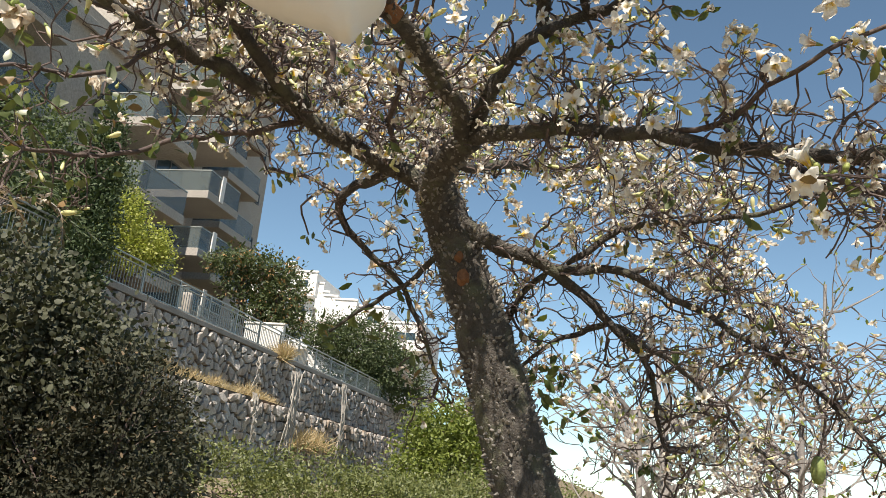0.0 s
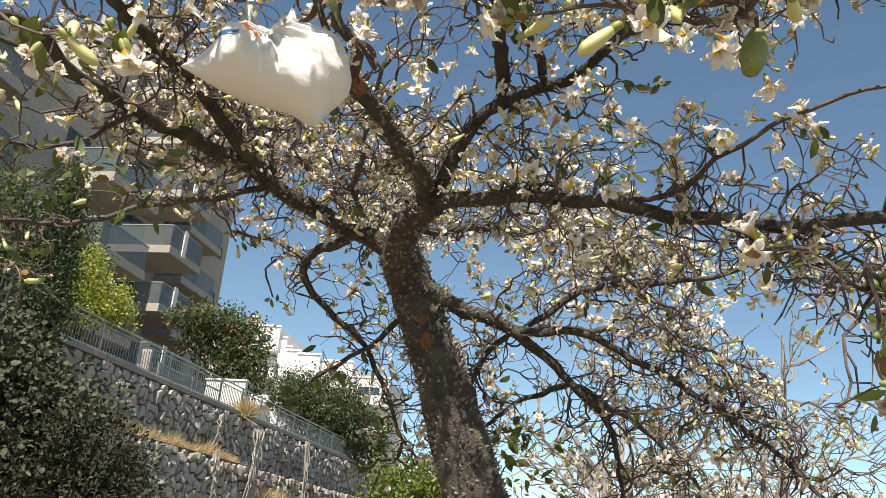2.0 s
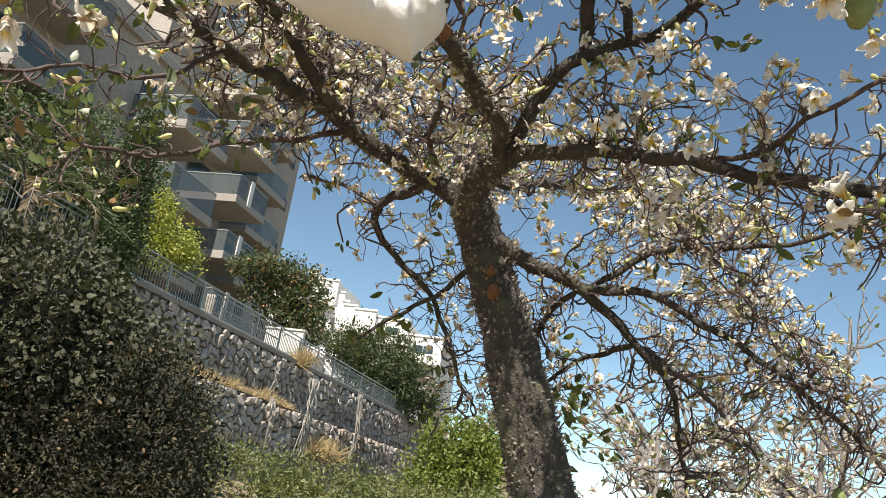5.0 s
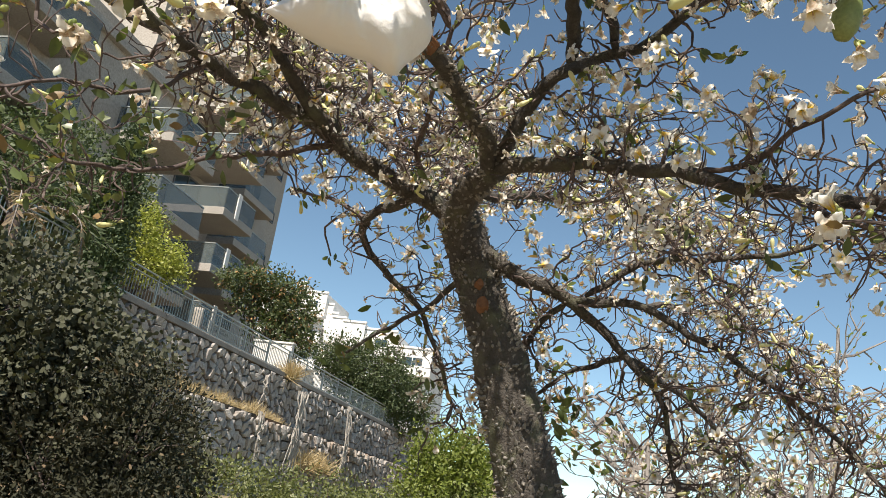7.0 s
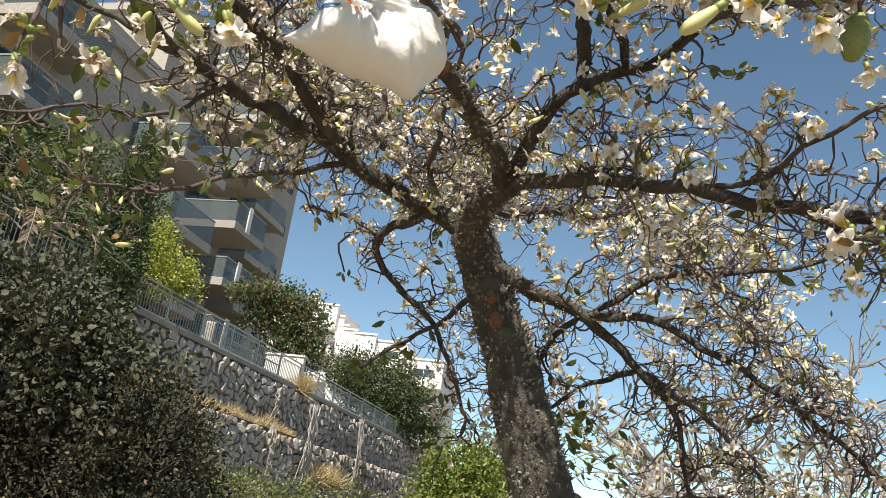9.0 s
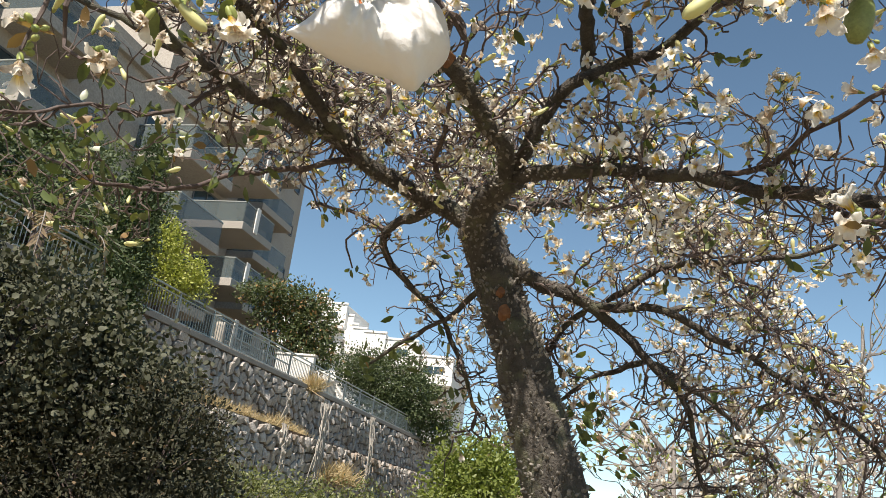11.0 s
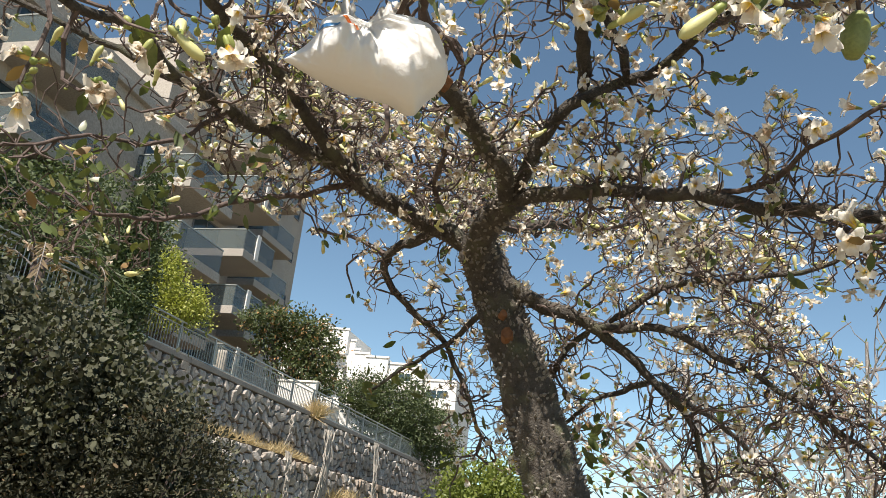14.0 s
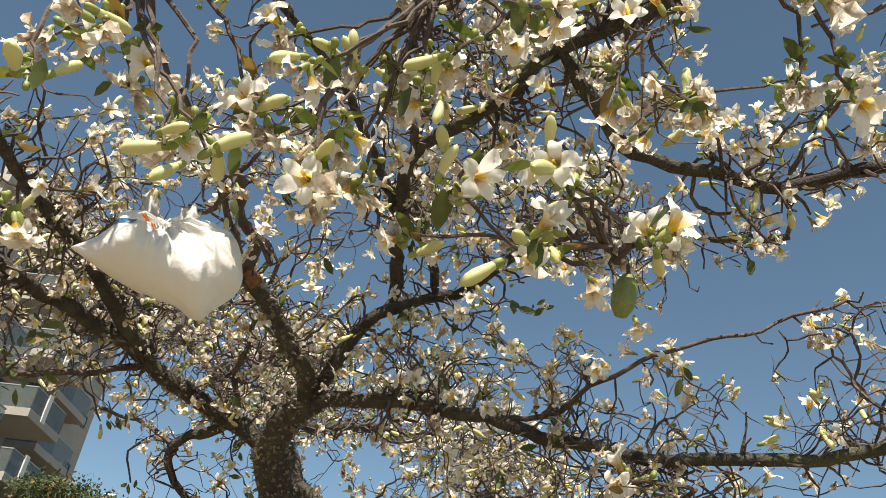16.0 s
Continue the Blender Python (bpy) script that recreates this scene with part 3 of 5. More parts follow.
FLOWERS = ((1, 0.22, 1.75, 0.098, 0.036, 0.14), (2, 0.30, 1.45, 0.098, 0.039, 0.16), (3, 0.18, 2.3, 0.100, 0.034, 0.2), (4, 0.16, 1.0, 0.095, 0.036, 0.18))
WITHERED = ((11, 0.12, 0.9, 0.090, 0.030, 0.45), (12, 0.08, 2.2, 0.085, 0.032, 0.5), (13, 0.28, 2.6, 0.080, 0.028, 0.55), (14, 0.40, 1.2, 0.075, 0.026, 0.6))
OPEN = [flower_template(*a) for a in FLOWERS]
OLD = [flower_template(*a, wilt=1.0) for a in WITHERED]
FAR_OPEN = [flower_template(*a, near=False) for a in FLOWERS]
FAR_OLD = [flower_template(*a, near=False, wilt=1.0) for a in WITHERED]
BUDS = [bud_template(0.108, 0.0165), bud_template(0.088, 0.0140), young_bud()]


def one_mesh(name, template, materials):
    ob = scatter_mesh(name, template, [(0, 0, 0)], np.eye(3)[None], [1.0], materials)
    me = ob.data
    bpy.data.objects.remove(ob)
    return me


STAND = Vector((0.03, 0.0, 1.62))
tree = thing("silk_floss_tree", pose(0, 0, 0), "thorny silk floss tree covered in white and yellow blossoms, nearly leafless", "tree")
BOUGHS = []


def limb(name, pts, r0, r1, sides=10, lump=0.12, grow=1.0):
    """A limb through a few places, tapering from r0 to r1; twigs grow on it later."""
    p = curve_points(pts, 0.06)
    n = len(p)
    bend = 0.012 if r0 > 0.1 else 0.028
    for i in range(2, n - 1):
        p[i] = p[i] + bend * noise.noise_vector(p[i] * 4.5) + 0.4 * bend * noise.noise_vector(p[i] * 13.0)
    radii = [r0 + (r1 - r0) * (i / (n - 1)) ** (1.0 if name == "trunk" else 0.48) for i in range(n)]
    if name == "limb":
        radii[0], radii[1], radii[2] = 0.45 * r0, 0.75 * r0, 0.95 * radii[2]
    vs, fs = [], []
    add_tube(vs, fs, p, radii, sides, lump, 9.0)
    ob = smooth(part(name, (vs, fs), BARK if r0 > 0.022 else TWIG, tree))
    BOUGHS.append((p, radii, grow))
    return ob


limb("trunk", [(1.25, 4.50, -0.2), (1.15, 4.52, 0.6), (0.93, 4.53, 1.3), (0.755, 4.55, 1.83), (0.60, 4.55, 2.26), (0.455, 4.56, 2.64), (0.335, 4.58, 2.92), (0.20, 4.55, 3.22)], 0.225, 0.118, 26, 0.12, 0.0)
limb("limb", [(0.36, 4.575, 2.80), (0.28, 4.56, 3.0), (0.17, 4.55, 3.18), (0.02, 4.54, 3.28), (-0.29, 4.33, 3.33), (-0.58, 4.00, 3.38), (-0.81, 3.64, 3.34), (-0.99, 3.29, 3.27), (-1.10, 2.93, 3.21), (-1.16, 2.56, 3.17), (-1.24, 2.20, 3.05), (-1.35, 1.7, 3.0)], 0.086, 0.011, 16, 0.12, 1.1)
limb("limb", [(-0.55, 4.01, 3.38), (-0.70, 3.62, 3.43), (-0.80, 3.25, 3.45), (-0.91, 2.86, 3.42), (-0.95, 2.55, 3.35), (-1.0, 2.0, 3.4)], 0.042, 0.018, 10, 0.12, 1.1)
limb("limb", [(0.37, 4.58, 2.78), (0.27, 4.55, 3.0), (0.20, 4.45, 3.17), (0.23, 4.21, 3.25), (0.32, 3.94, 3.28)], 0.112, 0.066, 16, 0.12, 0.0)
limb("limb", [(0.30, 3.98, 3.24), (0.23, 3.76, 3.36), (0.08, 3.45, 3.39), (-0.04, 3.14, 3.39), (-0.11, 3.01, 3.39)], 0.05, 0.036, 14, 0.12, 0.7)
limb("limb", [(0.31, 3.96, 3.27), (0.37, 3.83, 3.41), (0.43, 3.70, 3.55), (0.56, 3.52, 3.66), (0.79, 3.54, 3.78), (0.94, 3.36, 3.80), (1.03, 3.13, 3.83), (1.11, 2.90, 3.85), (1.39, 2.59, 3.76), (1.61, 2.41, 3.66), (1.82, 2.17, 3.60)], 0.047, 0.013, 12)
limb("limb", [(0.62, 3.76, 3.80), (0.55, 3.39, 3.87), (0.47, 3.04, 3.88), (0.42, 2.62, 3.85), (0.56, 2.20, 3.77), (0.63, 1.96, 3.71), (0.72, 1.67, 3.68), (0.81, 1.51, 3.64), (0.89, 1.36, 3.60), (1.1, 0.9, 3.6)], 0.040, 0.022)
limb("limb", [(0.71, 1.69, 3.67), (0.87, 1.79, 3.58), (1.04, 1.86, 3.50), (1.24, 1.84, 3.49), (1.43, 1.77, 3.43), (1.57, 1.67, 3.42), (1.75, 1.5, 3.42)], 0.030, 0.019)
limb("limb", [(0.31, 3.94, 3.27), (0.57, 3.72, 3.26), (0.83, 3.46, 3.18), (1.04, 3.20, 3.06), (1.24, 2.99, 2.95), (1.40, 2.83, 2.88), (1.53, 2.70, 2.84), (1.90, 2.28, 2.79), (2.15, 2.00, 2.80)], 0.046, 0.020, 12)
limb("limb", [(1.04, 3.20, 3.07), (1.24, 2.93, 3.05), (1.30, 2.77, 3.11), (1.40, 2.57, 3.16), (1.66, 2.47, 3.26), (2.05, 2.20, 3.40)], 0.015, 0.006, 8, 0.12, 0.9)
limb("limb", [(0.20, 4.55, 3.12), (0.46, 4.50, 2.96), (0.71, 4.54, 2.89), (0.91, 4.58, 2.82), (1.09, 4.67, 2.72), (1.31, 4.75, 2.57), (1.52, 4.82, 2.41), (1.63, 4.93, 2.15), (1.7, 5.0, 1.95)], 0.070, 0.010, 14, 0.12, 0.75)
limb("limb", [(0.87, 4.58, 2.83), (0.75, 4.74, 2.71), (0.69, 4.88, 2.58), (0.62, 5.1, 2.45)], 0.026, 0.012)
limb("limb", [(0.90, 4.57, 2.84), (1.20, 4.40, 2.83), (1.49, 4.35, 2.70), (1.78, 4.27, 2.54), (2.00, 4.20, 2.38), (2.25, 4.13, 2.16), (2.45, 4.1, 1.95)], 0.030, 0.011)
limb("limb", [(0.96, 4.55, 2.87), (1.21, 4.43, 3.06), (1.47, 4.14, 3.04), (1.67, 3.84, 3.02), (1.9, 3.5, 3.05)], 0.026, 0.01)
limb("limb", [(1.27, 4.75, 2.61), (1.08, 5.02, 2.56), (0.90, 5.28, 2.44), (0.8, 5.45, 2.3)], 0.024, 0.01)
limb("limb", [(-0.06, 4.50, 3.27), (-0.27, 4.65, 3.19), (-0.33, 4.78, 3.10), (-0.14, 4.95, 2.90), (0.08, 5.09, 2.76), (0.26, 5.25, 2.46), (0.36, 5.37, 2.28)], 0.040, 0.011, 10, 0.12, 0.45)
limb("limb", [(-0.30, 4.72, 3.15), (-0.49, 4.81, 3.27), (-0.79, 4.95, 3.38)], 0.022, 0.009, 8, 0.1, 0.25)
limb("limb", [(-0.45, 4.83, 3.25), (-0.58, 4.95, 3.15), (-0.53, 5.10, 3.03)], 0.011, 0.005, 6, 0.1, 0.1)
limb("limb", [(0.36, 4.60, 2.96), (0.20, 4.86, 2.86), (0.02, 5.10, 2.72), (-0.21, 5.32, 2.60), (-0.35, 5.4, 2.5)], 0.026, 0.01, 8, 0.1, 0.4)
limb("limb", [(-0.47, 4.13, 3.38), (-0.68, 4.05, 3.24), (-0.98, 3.83, 3.07), (-1.20, 3.52, 2.84), (-1.40, 3.15, 2.69)], 0.022, 0.008, 10, 0.12, 0.5)
limb("limb", [(-0.99, 3.29, 3.27), (-1.11, 3.04, 2.99), (-1.27, 2.70, 2.80), (-1.38, 2.47, 2.65)], 0.014, 0.006, 8, 0.12, 0.45)
limb("limb", [(0.0, 4.52, 3.27), (-0.09, 4.22, 3.48), (-0.05, 3.86, 3.55), (0.0, 3.5, 3.75)], 0.02, 0.01)
# the far side of the crown and the part that hangs over the camera
limb("limb", [(0.2, 4.6, 3.2), (0.15, 5.2, 3.7), (0.3, 6.0, 4.3), (0.4, 6.8, 4.7)], 0.036, 0.014, 10, 0.12, 1.1)
limb("limb", [(0.3, 4.5, 3.35), (0.9, 5.2, 3.7), (1.5, 5.9, 4.0), (2.1, 6.6, 4.1)], 0.034, 0.014, 10, 0.12, 1.1)
limb("limb", [(0.9, 4.6, 2.85), (1.6, 5.3, 3.1), (2.4, 5.8, 3.2), (3.1, 6.1, 3.1)], 0.028, 0.012, 10, 0.12, 0.7)
limb("limb", [(1.3, 4.75, 2.6), (1.9, 5.4, 2.5), (2.5, 5.9, 2.2), (3.0, 6.2, 1.9)], 0.03, 0.01, 10, 0.12, 0.6)
limb("limb", [(0.0, 4.55, 3.3), (-0.4, 5.1, 3.9), (-0.9, 5.6, 4.5), (-1.3, 6.0, 4.9)], 0.034, 0.012, 10, 0.12, 1.0)
limb("limb", [(-0.5, 4.05, 3.4), (-0.8, 4.3, 3.9), (-1.5, 4.4, 4.2), (-2.2, 4.3, 4.3)], 0.03, 0.012, 10, 0.12, 1.0)
limb("limb", [(-0.98, 3.3, 3.3), (-1.6, 3.2, 3.5), (-2.2, 2.9, 3.6)], 0.028, 0.01, 8, 0.1, 1.4)
limb("limb", [(0.47, 3.1, 3.9), (0.1, 2.5, 4.0), (-0.3, 1.9, 3.9), (-0.6, 1.4, 3.8)], 0.03, 0.01, 8, 0.1, 0.75)
limb("limb", [(-0.14, 3.35, 3.6), (-0.35, 2.8, 3.75), (-0.5, 2.3, 3.7), (-0.55, 1.7, 3.55)], 0.02, 0.008, 8, 0.1, 0.75)
limb("limb", [(0.44, 2.6, 3.86), (0.25, 1.9, 3.7), (0.3, 1.4, 3.6), (0.2, 0.9, 3.6)], 0.022, 0.008, 8, 0.1, 0.75)
limb("limb", [(0.79, 3.54, 3.79), (0.5, 3.0, 4.3), (0.7, 2.3, 4.5), (1.0, 1.6, 4.5)], 0.03, 0.01, 8, 0.1, 0.75)
limb("limb", [(1.03, 3.13, 3.83), (1.05, 2.5, 3.55), (0.98, 1.95, 3.25), (0.96, 1.83, 3.05)], 0.016, 0.006, 8, 0.1, 0.8)

limb("limb", [(1.57, 3.23, 3.07), (1.53, 2.9, 2.85), (1.45, 2.4, 2.6), (1.33, 1.95, 2.35)], 0.016, 0.007, 8, 0.1, 0.5)


def thorns(rng):
    """Conical prickles on the trunk and the thick limbs, as stuff."""
    tv, tf = lathe([(0.44, -0.1), (0.26, 0.45), (0.03, 1.0)], 5)
    P, D, S = [], [], []
    for p, radii, _ in BOUGHS:
        for i in range(1, len(p) - 1):
            if radii[i] < 0.036:
                continue
            d = (p[i + 1] - p[i - 1]).normalized()
            for _ in range(int(radii[i] * 330)):
                o = Vector(rng.normal(size=3))
                o = (o - d * o.dot(d)).normalized()
                P.append(p[i].lerp(p[i + 1], rng.random()) + o * radii[i] * 0.93)
                D.append(o + d * rng.normal() * 0.3 + Vector((0, 0, 0.35)))
                S.append(rng.uniform(0.012, 0.034) * (0.7 + 2.2 * radii[i]))
    scatter_mesh("thorn_cover", (tv, tf, [0] * len(tf), [0] * len(tv)), np.array(P), frames_at(np.array(D), rng), np.array(S), [THORN], tree)


thorns(np.random.default_rng(5))
for place, aim, r in (((0.385, 4.405, 2.705), (-0.15, -1, 0.25), 0.032), ((0.36, 4.425, 2.815), (0.1, -1, 0.2), 0.022), ((-0.113, 3.00, 3.39), (-0.5, -0.8, 0.1), 0.032)):
    d = Vector(aim).normalized()
    vs, fs = [], []
    add_tube(vs, fs, [Vector(place) - d * 0.08, Vector(place) + d * 0.012, Vector(place) + d * 0.016, Vector(place) + d * 0.008], [r * 1.2, r, r * 0.85, r * 0.3], 12, 0.35, 45)
    part("sawn_stub", (vs, fs), CUT, tree, "orange-brown sawn branch stub")

TIPS = []  # place, direction, side of the crown


SKY_GAPS = ((21.5, 31.5, 1.8), (27, 29.5, 2.6), (32, 30, 2.6), (37.5, 31.5, 2.2), (42, 33.5, 2.4), (-14, 43.5, 3.2), (0.7, 48, 3.5), (40, 47, 4.0), (30, 41, 2.2), (28.5, 13.5, 2.2), (25.5, 16.5, 1.6), (16, 16, 1.2), (8.5, 19.5, 1.2), (20, 24.5, 1.0))


def limb_view():
    """The directions of the thicker limbs from where one stands under the tree, and how far they are."""
    pts = [(p, r) for pts, radii, _ in BOUGHS[:11] for p, r in list(zip(pts, radii))[::2] if r > 0.018]
    d = np.array([tuple(p - STAND) for p, _ in pts])
    far = np.linalg.norm(d, axis=1)
    return d / far[:, None], far, np.array([r for _, r in pts])


VIEW = limb_view()


def before_limb(q):
    """Whether a place stands in front of a thick limb."""
    d = np.array(tuple(q - STAND))
    far = np.linalg.norm(d)
    cross = np.sqrt(np.maximum(0.0, 1 - (VIEW[0] @ (d / far)) ** 2)) * VIEW[1]
    return bool(np.any((far < VIEW[1] - 0.12) & (cross < VIEW[2] + 0.045)))


def open_place(q):
    """Whether a place keeps clear of the camera and of the open sky beside the trunk."""
    d = q - STAND
    if d.length < 1.25:
        return False
    az = math.degrees(math.atan2(d.x, d.y))
    el = math.degrees(math.atan2(d.z, math.hypot(d.x, d.y)))
    if ((az + 9.5) / 4.0) ** 2 + ((el - 15.8) / 2.8) ** 2 < 1 or (az < -3.5 and el < 14):
        return False
    if -19 < az < -10 and 13 < el < 19.5:
        return False
    if el < 24 and d.length < 4.45 and abs(az - 7.6 + 0.4 * (el - 6)) < 2.5:
        return False
    if ((az - 28.0) / 3.2) ** 2 + ((el - 32.0) / 3.0) ** 2 < 1 and d.length < 2.6:
        return False
    if before_limb(q) and noise.noise(q * 5.0) < 0.2:
        return False
    if az < -18 and el > 21 and noise.noise(q * 4.0) < -0.16:
        return False
    edge = 1.6 * noise.noise(q * 3.0)
    for a, b, r in SKY_GAPS:
        if math.hypot((az - a) * math.cos(math.radians(el)), el - b) < r + edge:
            return False
    return el > 2 or az > 12


def twigs(rng):
    """Crooked twigs on every limb, forking twice; their ends carry the flowers."""
    vs, fs = [], []

    def shoot(start, d, length, r, level):
        n = max(3, int(length / 0.042))
        p, q = [start], start
        for i in range(n):
            d = (d + Vector(rng.normal(size=3)) * 0.47 + Vector((0, 0, 0.02))).normalized()
            q = q + d * (length / n)
            if not open_place(q):
                break
            p.append(q)
        if len(p) < 3:
            return
        m = len(p)
        add_tube(vs, fs, p, [r * (1 - 0.5 * i / m) * (1.0 + 0.30 * (i % 2)) for i in range(m)], 5 if level == 0 else 4)
        if level < 2:
            for i in range(2, m):
                if rng.random() < (0.34 if level == 0 else 0.22):
                    e = (p[i] - p[i - 1]).normalized()
                    o = Vector(rng.normal(size=3))
                    o = (o - e * o.dot(e)).normalized()
                    shoot(p[i], e * 0.55 + o * 0.85, length * rng.uniform(0.3, 0.65), max(0.0021, r * 0.52), level + 1)
        TIPS.append((p[-1], (p[-1] - p[-2]).normalized()))

    for p, radii, grow in BOUGHS:
        if grow == 0:
            continue
        length = sum((b - a).length for a, b in zip(p, p[1:]))
        for _ in range(int(length * 27 * grow)):
            i = int(len(p) * (0.15 + 0.85 * rng.random()))
            i = min(max(i, 1), len(p) - 1)
            if noise.noise(p[i] * 2.3) < -0.12:
                continue
            e = (p[i] - p[i - 1]).normalized()
            o = Vector(rng.normal(size=3))
            o = (o - e * o.dot(e)).normalized()
            d = e * 0.35 + o + Vector((0, 0, 0.22))
            shoot(p[i], d.normalized(), rng.uniform(0.22, 0.85) * (0.7 + 0.3 * grow), min(0.0064, radii[i] * 0.45), 0)
        for _ in range(int(length * 32 * max(grow, 0.6))):  # short crooked spurs
            i = int(rng.integers(1, len(p)))
            e = (p[i] - p[i - 1]).normalized()
            o = Vector(rng.normal(size=3))
            o = (o - e * o.dot(e)).normalized()
            had = len(TIPS)
            shoot(p[i] + o * radii[i] * 0.7, (o + e * 0.4).normalized(), rng.uniform(0.05, 0.17), 0.0042, 2)
            if len(TIPS) > had and rng.random() < 0.75:
                TIPS.pop()
        for _ in range(3):
            shoot(p[-1], ((p[-1] - p[-2]).normalized() + Vector(rng.normal(size=3)) * 0.4).normalized(), rng.uniform(0.3, 0.7), radii[-1] * 0.7, 0)
    part("twig_tangle", (vs, fs), TWIG, tree, kind="stuff")


twigs(np.random.default_rng(7))


PIECES = {}


def blossoms(rng):
    """Flowers, wilted flowers, buds and a few leaves at the twig ends. The nearest are pieces of their own."""
    kinds = {"flower": (OPEN, [PETAL, CALYX]), "wilted_flower": (OLD, [WILTED, CALYX]), "bud": (BUDS, [BUD, CALYX])}
    meshes = PIECES
    PIECES.update({k: [one_mesh(k, t, m) for t in ts] for k, (ts, m) in kinds.items()})
    rest = {}
    leaves = []
    near = sorted(TIPS, key=lambda q: (q[0] - STAND).length)
    count = {"flower": 0, "wilted_flower": 0, "bud": 0}
    for place, d in near:
        for _ in range(int(rng.random() < (0.42 if place.z < 2.9 else (0.72 if place.z > 2.95 else 0.5) if place.x < -0.7 else 0.68)) + int(rng.random() < (0.42 if place.z > 3.2 else 0.12))):
            x = rng.random()
            leafiness = 0.45 if place.x < -0.75 and place.z < 3.0 else 0.06
            if x < leafiness:
                for _ in range(rng.integers(2, 5)):
                    leaves.append((place + Vector(rng.normal(size=3)) * 0.02, d + Vector(rng.normal(size=3)) * 0.9 + Vector((0, 0, -0.4))))
                continue
            kind = "flower" if x < (0.20 if place.z < 2.9 or place.x < -0.7 else 0.33) else "wilted_flower" if x < 0.72 else "bud"
            v = int(rng.integers(0, len(kinds[kind][0])))
            aim = d * 0.8 + Vector(rng.normal(size=3)) * 0.55 + Vector((0, 0, 0.12 if kind != "wilted_flower" else -0.25))
            size = rng.uniform(0.46, 0.86) * (0.88 if place.z < 2.9 else 1)
            q = place + Vector(rng.normal(size=3)) * 0.014
            if count[kind] < 95:
                count[kind] += 1
                turn = aim.to_track_quat("Z", "Y").to_matrix().to_4x4() @ Matrix.Rotation(rng.random() * 6.28, 4, "Z")
                same_mesh(kind, meshes[kind][v], tree, Matrix.Translation(q) @ turn @ Matrix.Scale(size, 4))
            else:
                rest.setdefault((kind, v), []).append((q, aim, size))
    for (kind, v), rows in rest.items():
        scatter_mesh(kind + "_mass", {"flower": FAR_OPEN, "wilted_flower": FAR_OLD, "bud": BUDS}[kind][v], np.array([r[0] for r in rows]), frames_at(np.array([r[1] for r in rows]), rng), [r[2] for r in rows], kinds[kind][1], tree)
    scatter_mesh("leaf_cover", LEAF, np.array([l[0] for l in leaves]), frames_at(np.array([l[1] for l in leaves]), rng), rng.uniform(0.04, 0.085, len(leaves)), [TREE_LEAF], tree)


blossoms(np.random.default_rng(11))


SPRAYS = np.random.default_rng(31)
SPRAY_TWIGS = ([], [])


def spray(place, fresh, old, buds):
    """A spray near the camera: a twig from the nearest limb that ends in flowers and buds, each a piece of its own."""
    rng, place = SPRAYS, Vector(place)
    near = min((p for pts, _, grow in BOUGHS if grow for p in pts), key=lambda p: (p - place).length + (2 if p.z < place.z - 0.2 else 0))
    mid = near.lerp(place, 0.55) + Vector(rng.normal(size=3)) * 0.06
    pts = curve_points([tuple(near), tuple(mid), tuple(place)], 0.05)
    pts = [q + Vector(rng.normal(size=3)) * 0.006 for q in pts]
    add_tube(*SPRAY_TWIGS, pts, [0.009 - 0.005 * i / len(pts) for i in range(len(pts))], 6, 0.2, 30)
    d = (pts[-1] - pts[-3]).normalized()
    for kind, n in (("flower", fresh), ("wilted_flower", old), ("bud", buds)):
        for _ in range(n):
            aim = (Vector(rng.normal(size=3)) * 0.8 + d * 0.5 + Vector((0, -0.25, 0.1 if kind != "wilted_flower" else -0.6))).normalized()
            q = place + aim * 0.015 + Vector(rng.normal(size=3)) * (0.012 if kind != "bud" else 0.03)
            turn = aim.to_track_quat("Z", "Y").to_matrix().to_4x4() @ Matrix.Rotation(rng.random() * 6.28, 4, "Z")
            v = int(rng.integers(0, 4 if kind != "bud" else 2))
            same_mesh(kind, PIECES[kind][v], tree, Matrix.Translation(q) @ turn @ Matrix.Scale(rng.uniform(0.95, 1.12), 4))
    for _ in range(6):
        aim = (Vector(rng.normal(size=3)) + Vector((0, 0, 0.4))).normalized()
        turn = aim.to_track_quat("Z", "Y").to_matrix().to_4x4()
        same_mesh("bud", PIECES["bud"][2], tree, Matrix.Translation(place - d * rng.uniform(0, 0.09) + aim * 0.022) @ turn @ Matrix.Scale(rng.uniform(0.8, 1.15), 4))
    for _ in range(int(rng.integers(1, 4))):
        q = place - d * 0.05 + Vector(rng.normal(size=3)) * 0.03
        aim = Vector(rng.normal(size=3)) + Vector((0, 0, -0.3))
        turn = aim.to_track_quat("Z", "Y").to_matrix().to_4x4()
        same_mesh("leaf", LEAF_PIECE, tree, Matrix.Translation(q) @ turn @ Matrix.Scale(rng.uniform(0.06, 0.11), 4))


LEAF_PIECE = one_mesh("leaf", LEAF, [TREE_LEAF])
spray((0.59, 1.33, 2.89), 1, 0, 3)
spray((0.60, 1.48, 2.78), 1, 0, 2)
spray((0.90, 1.49, 2.87), 2, 0, 1)
spray((0.40, 1.55, 2.94), 1, 1, 3)
spray((-0.25, 1.51, 2.82), 0, 0, 2)
spray((-0.17, 1.55, 2.86), 0, 0, 3)
spray((0.03, 1.65, 2.92), 0, 1, 2)
spray((0.30, 1.62, 3.26), 1, 0, 2)
spray((0.34, 1.54, 3.34), 1, 0, 1)
spray((1.07, 1.57, 3.47), 2, 0, 1)
spray((1.31, 1.23, 3.31), 2, 1, 0)
spray((1.26, 1.34, 3.41), 1, 1, 0)
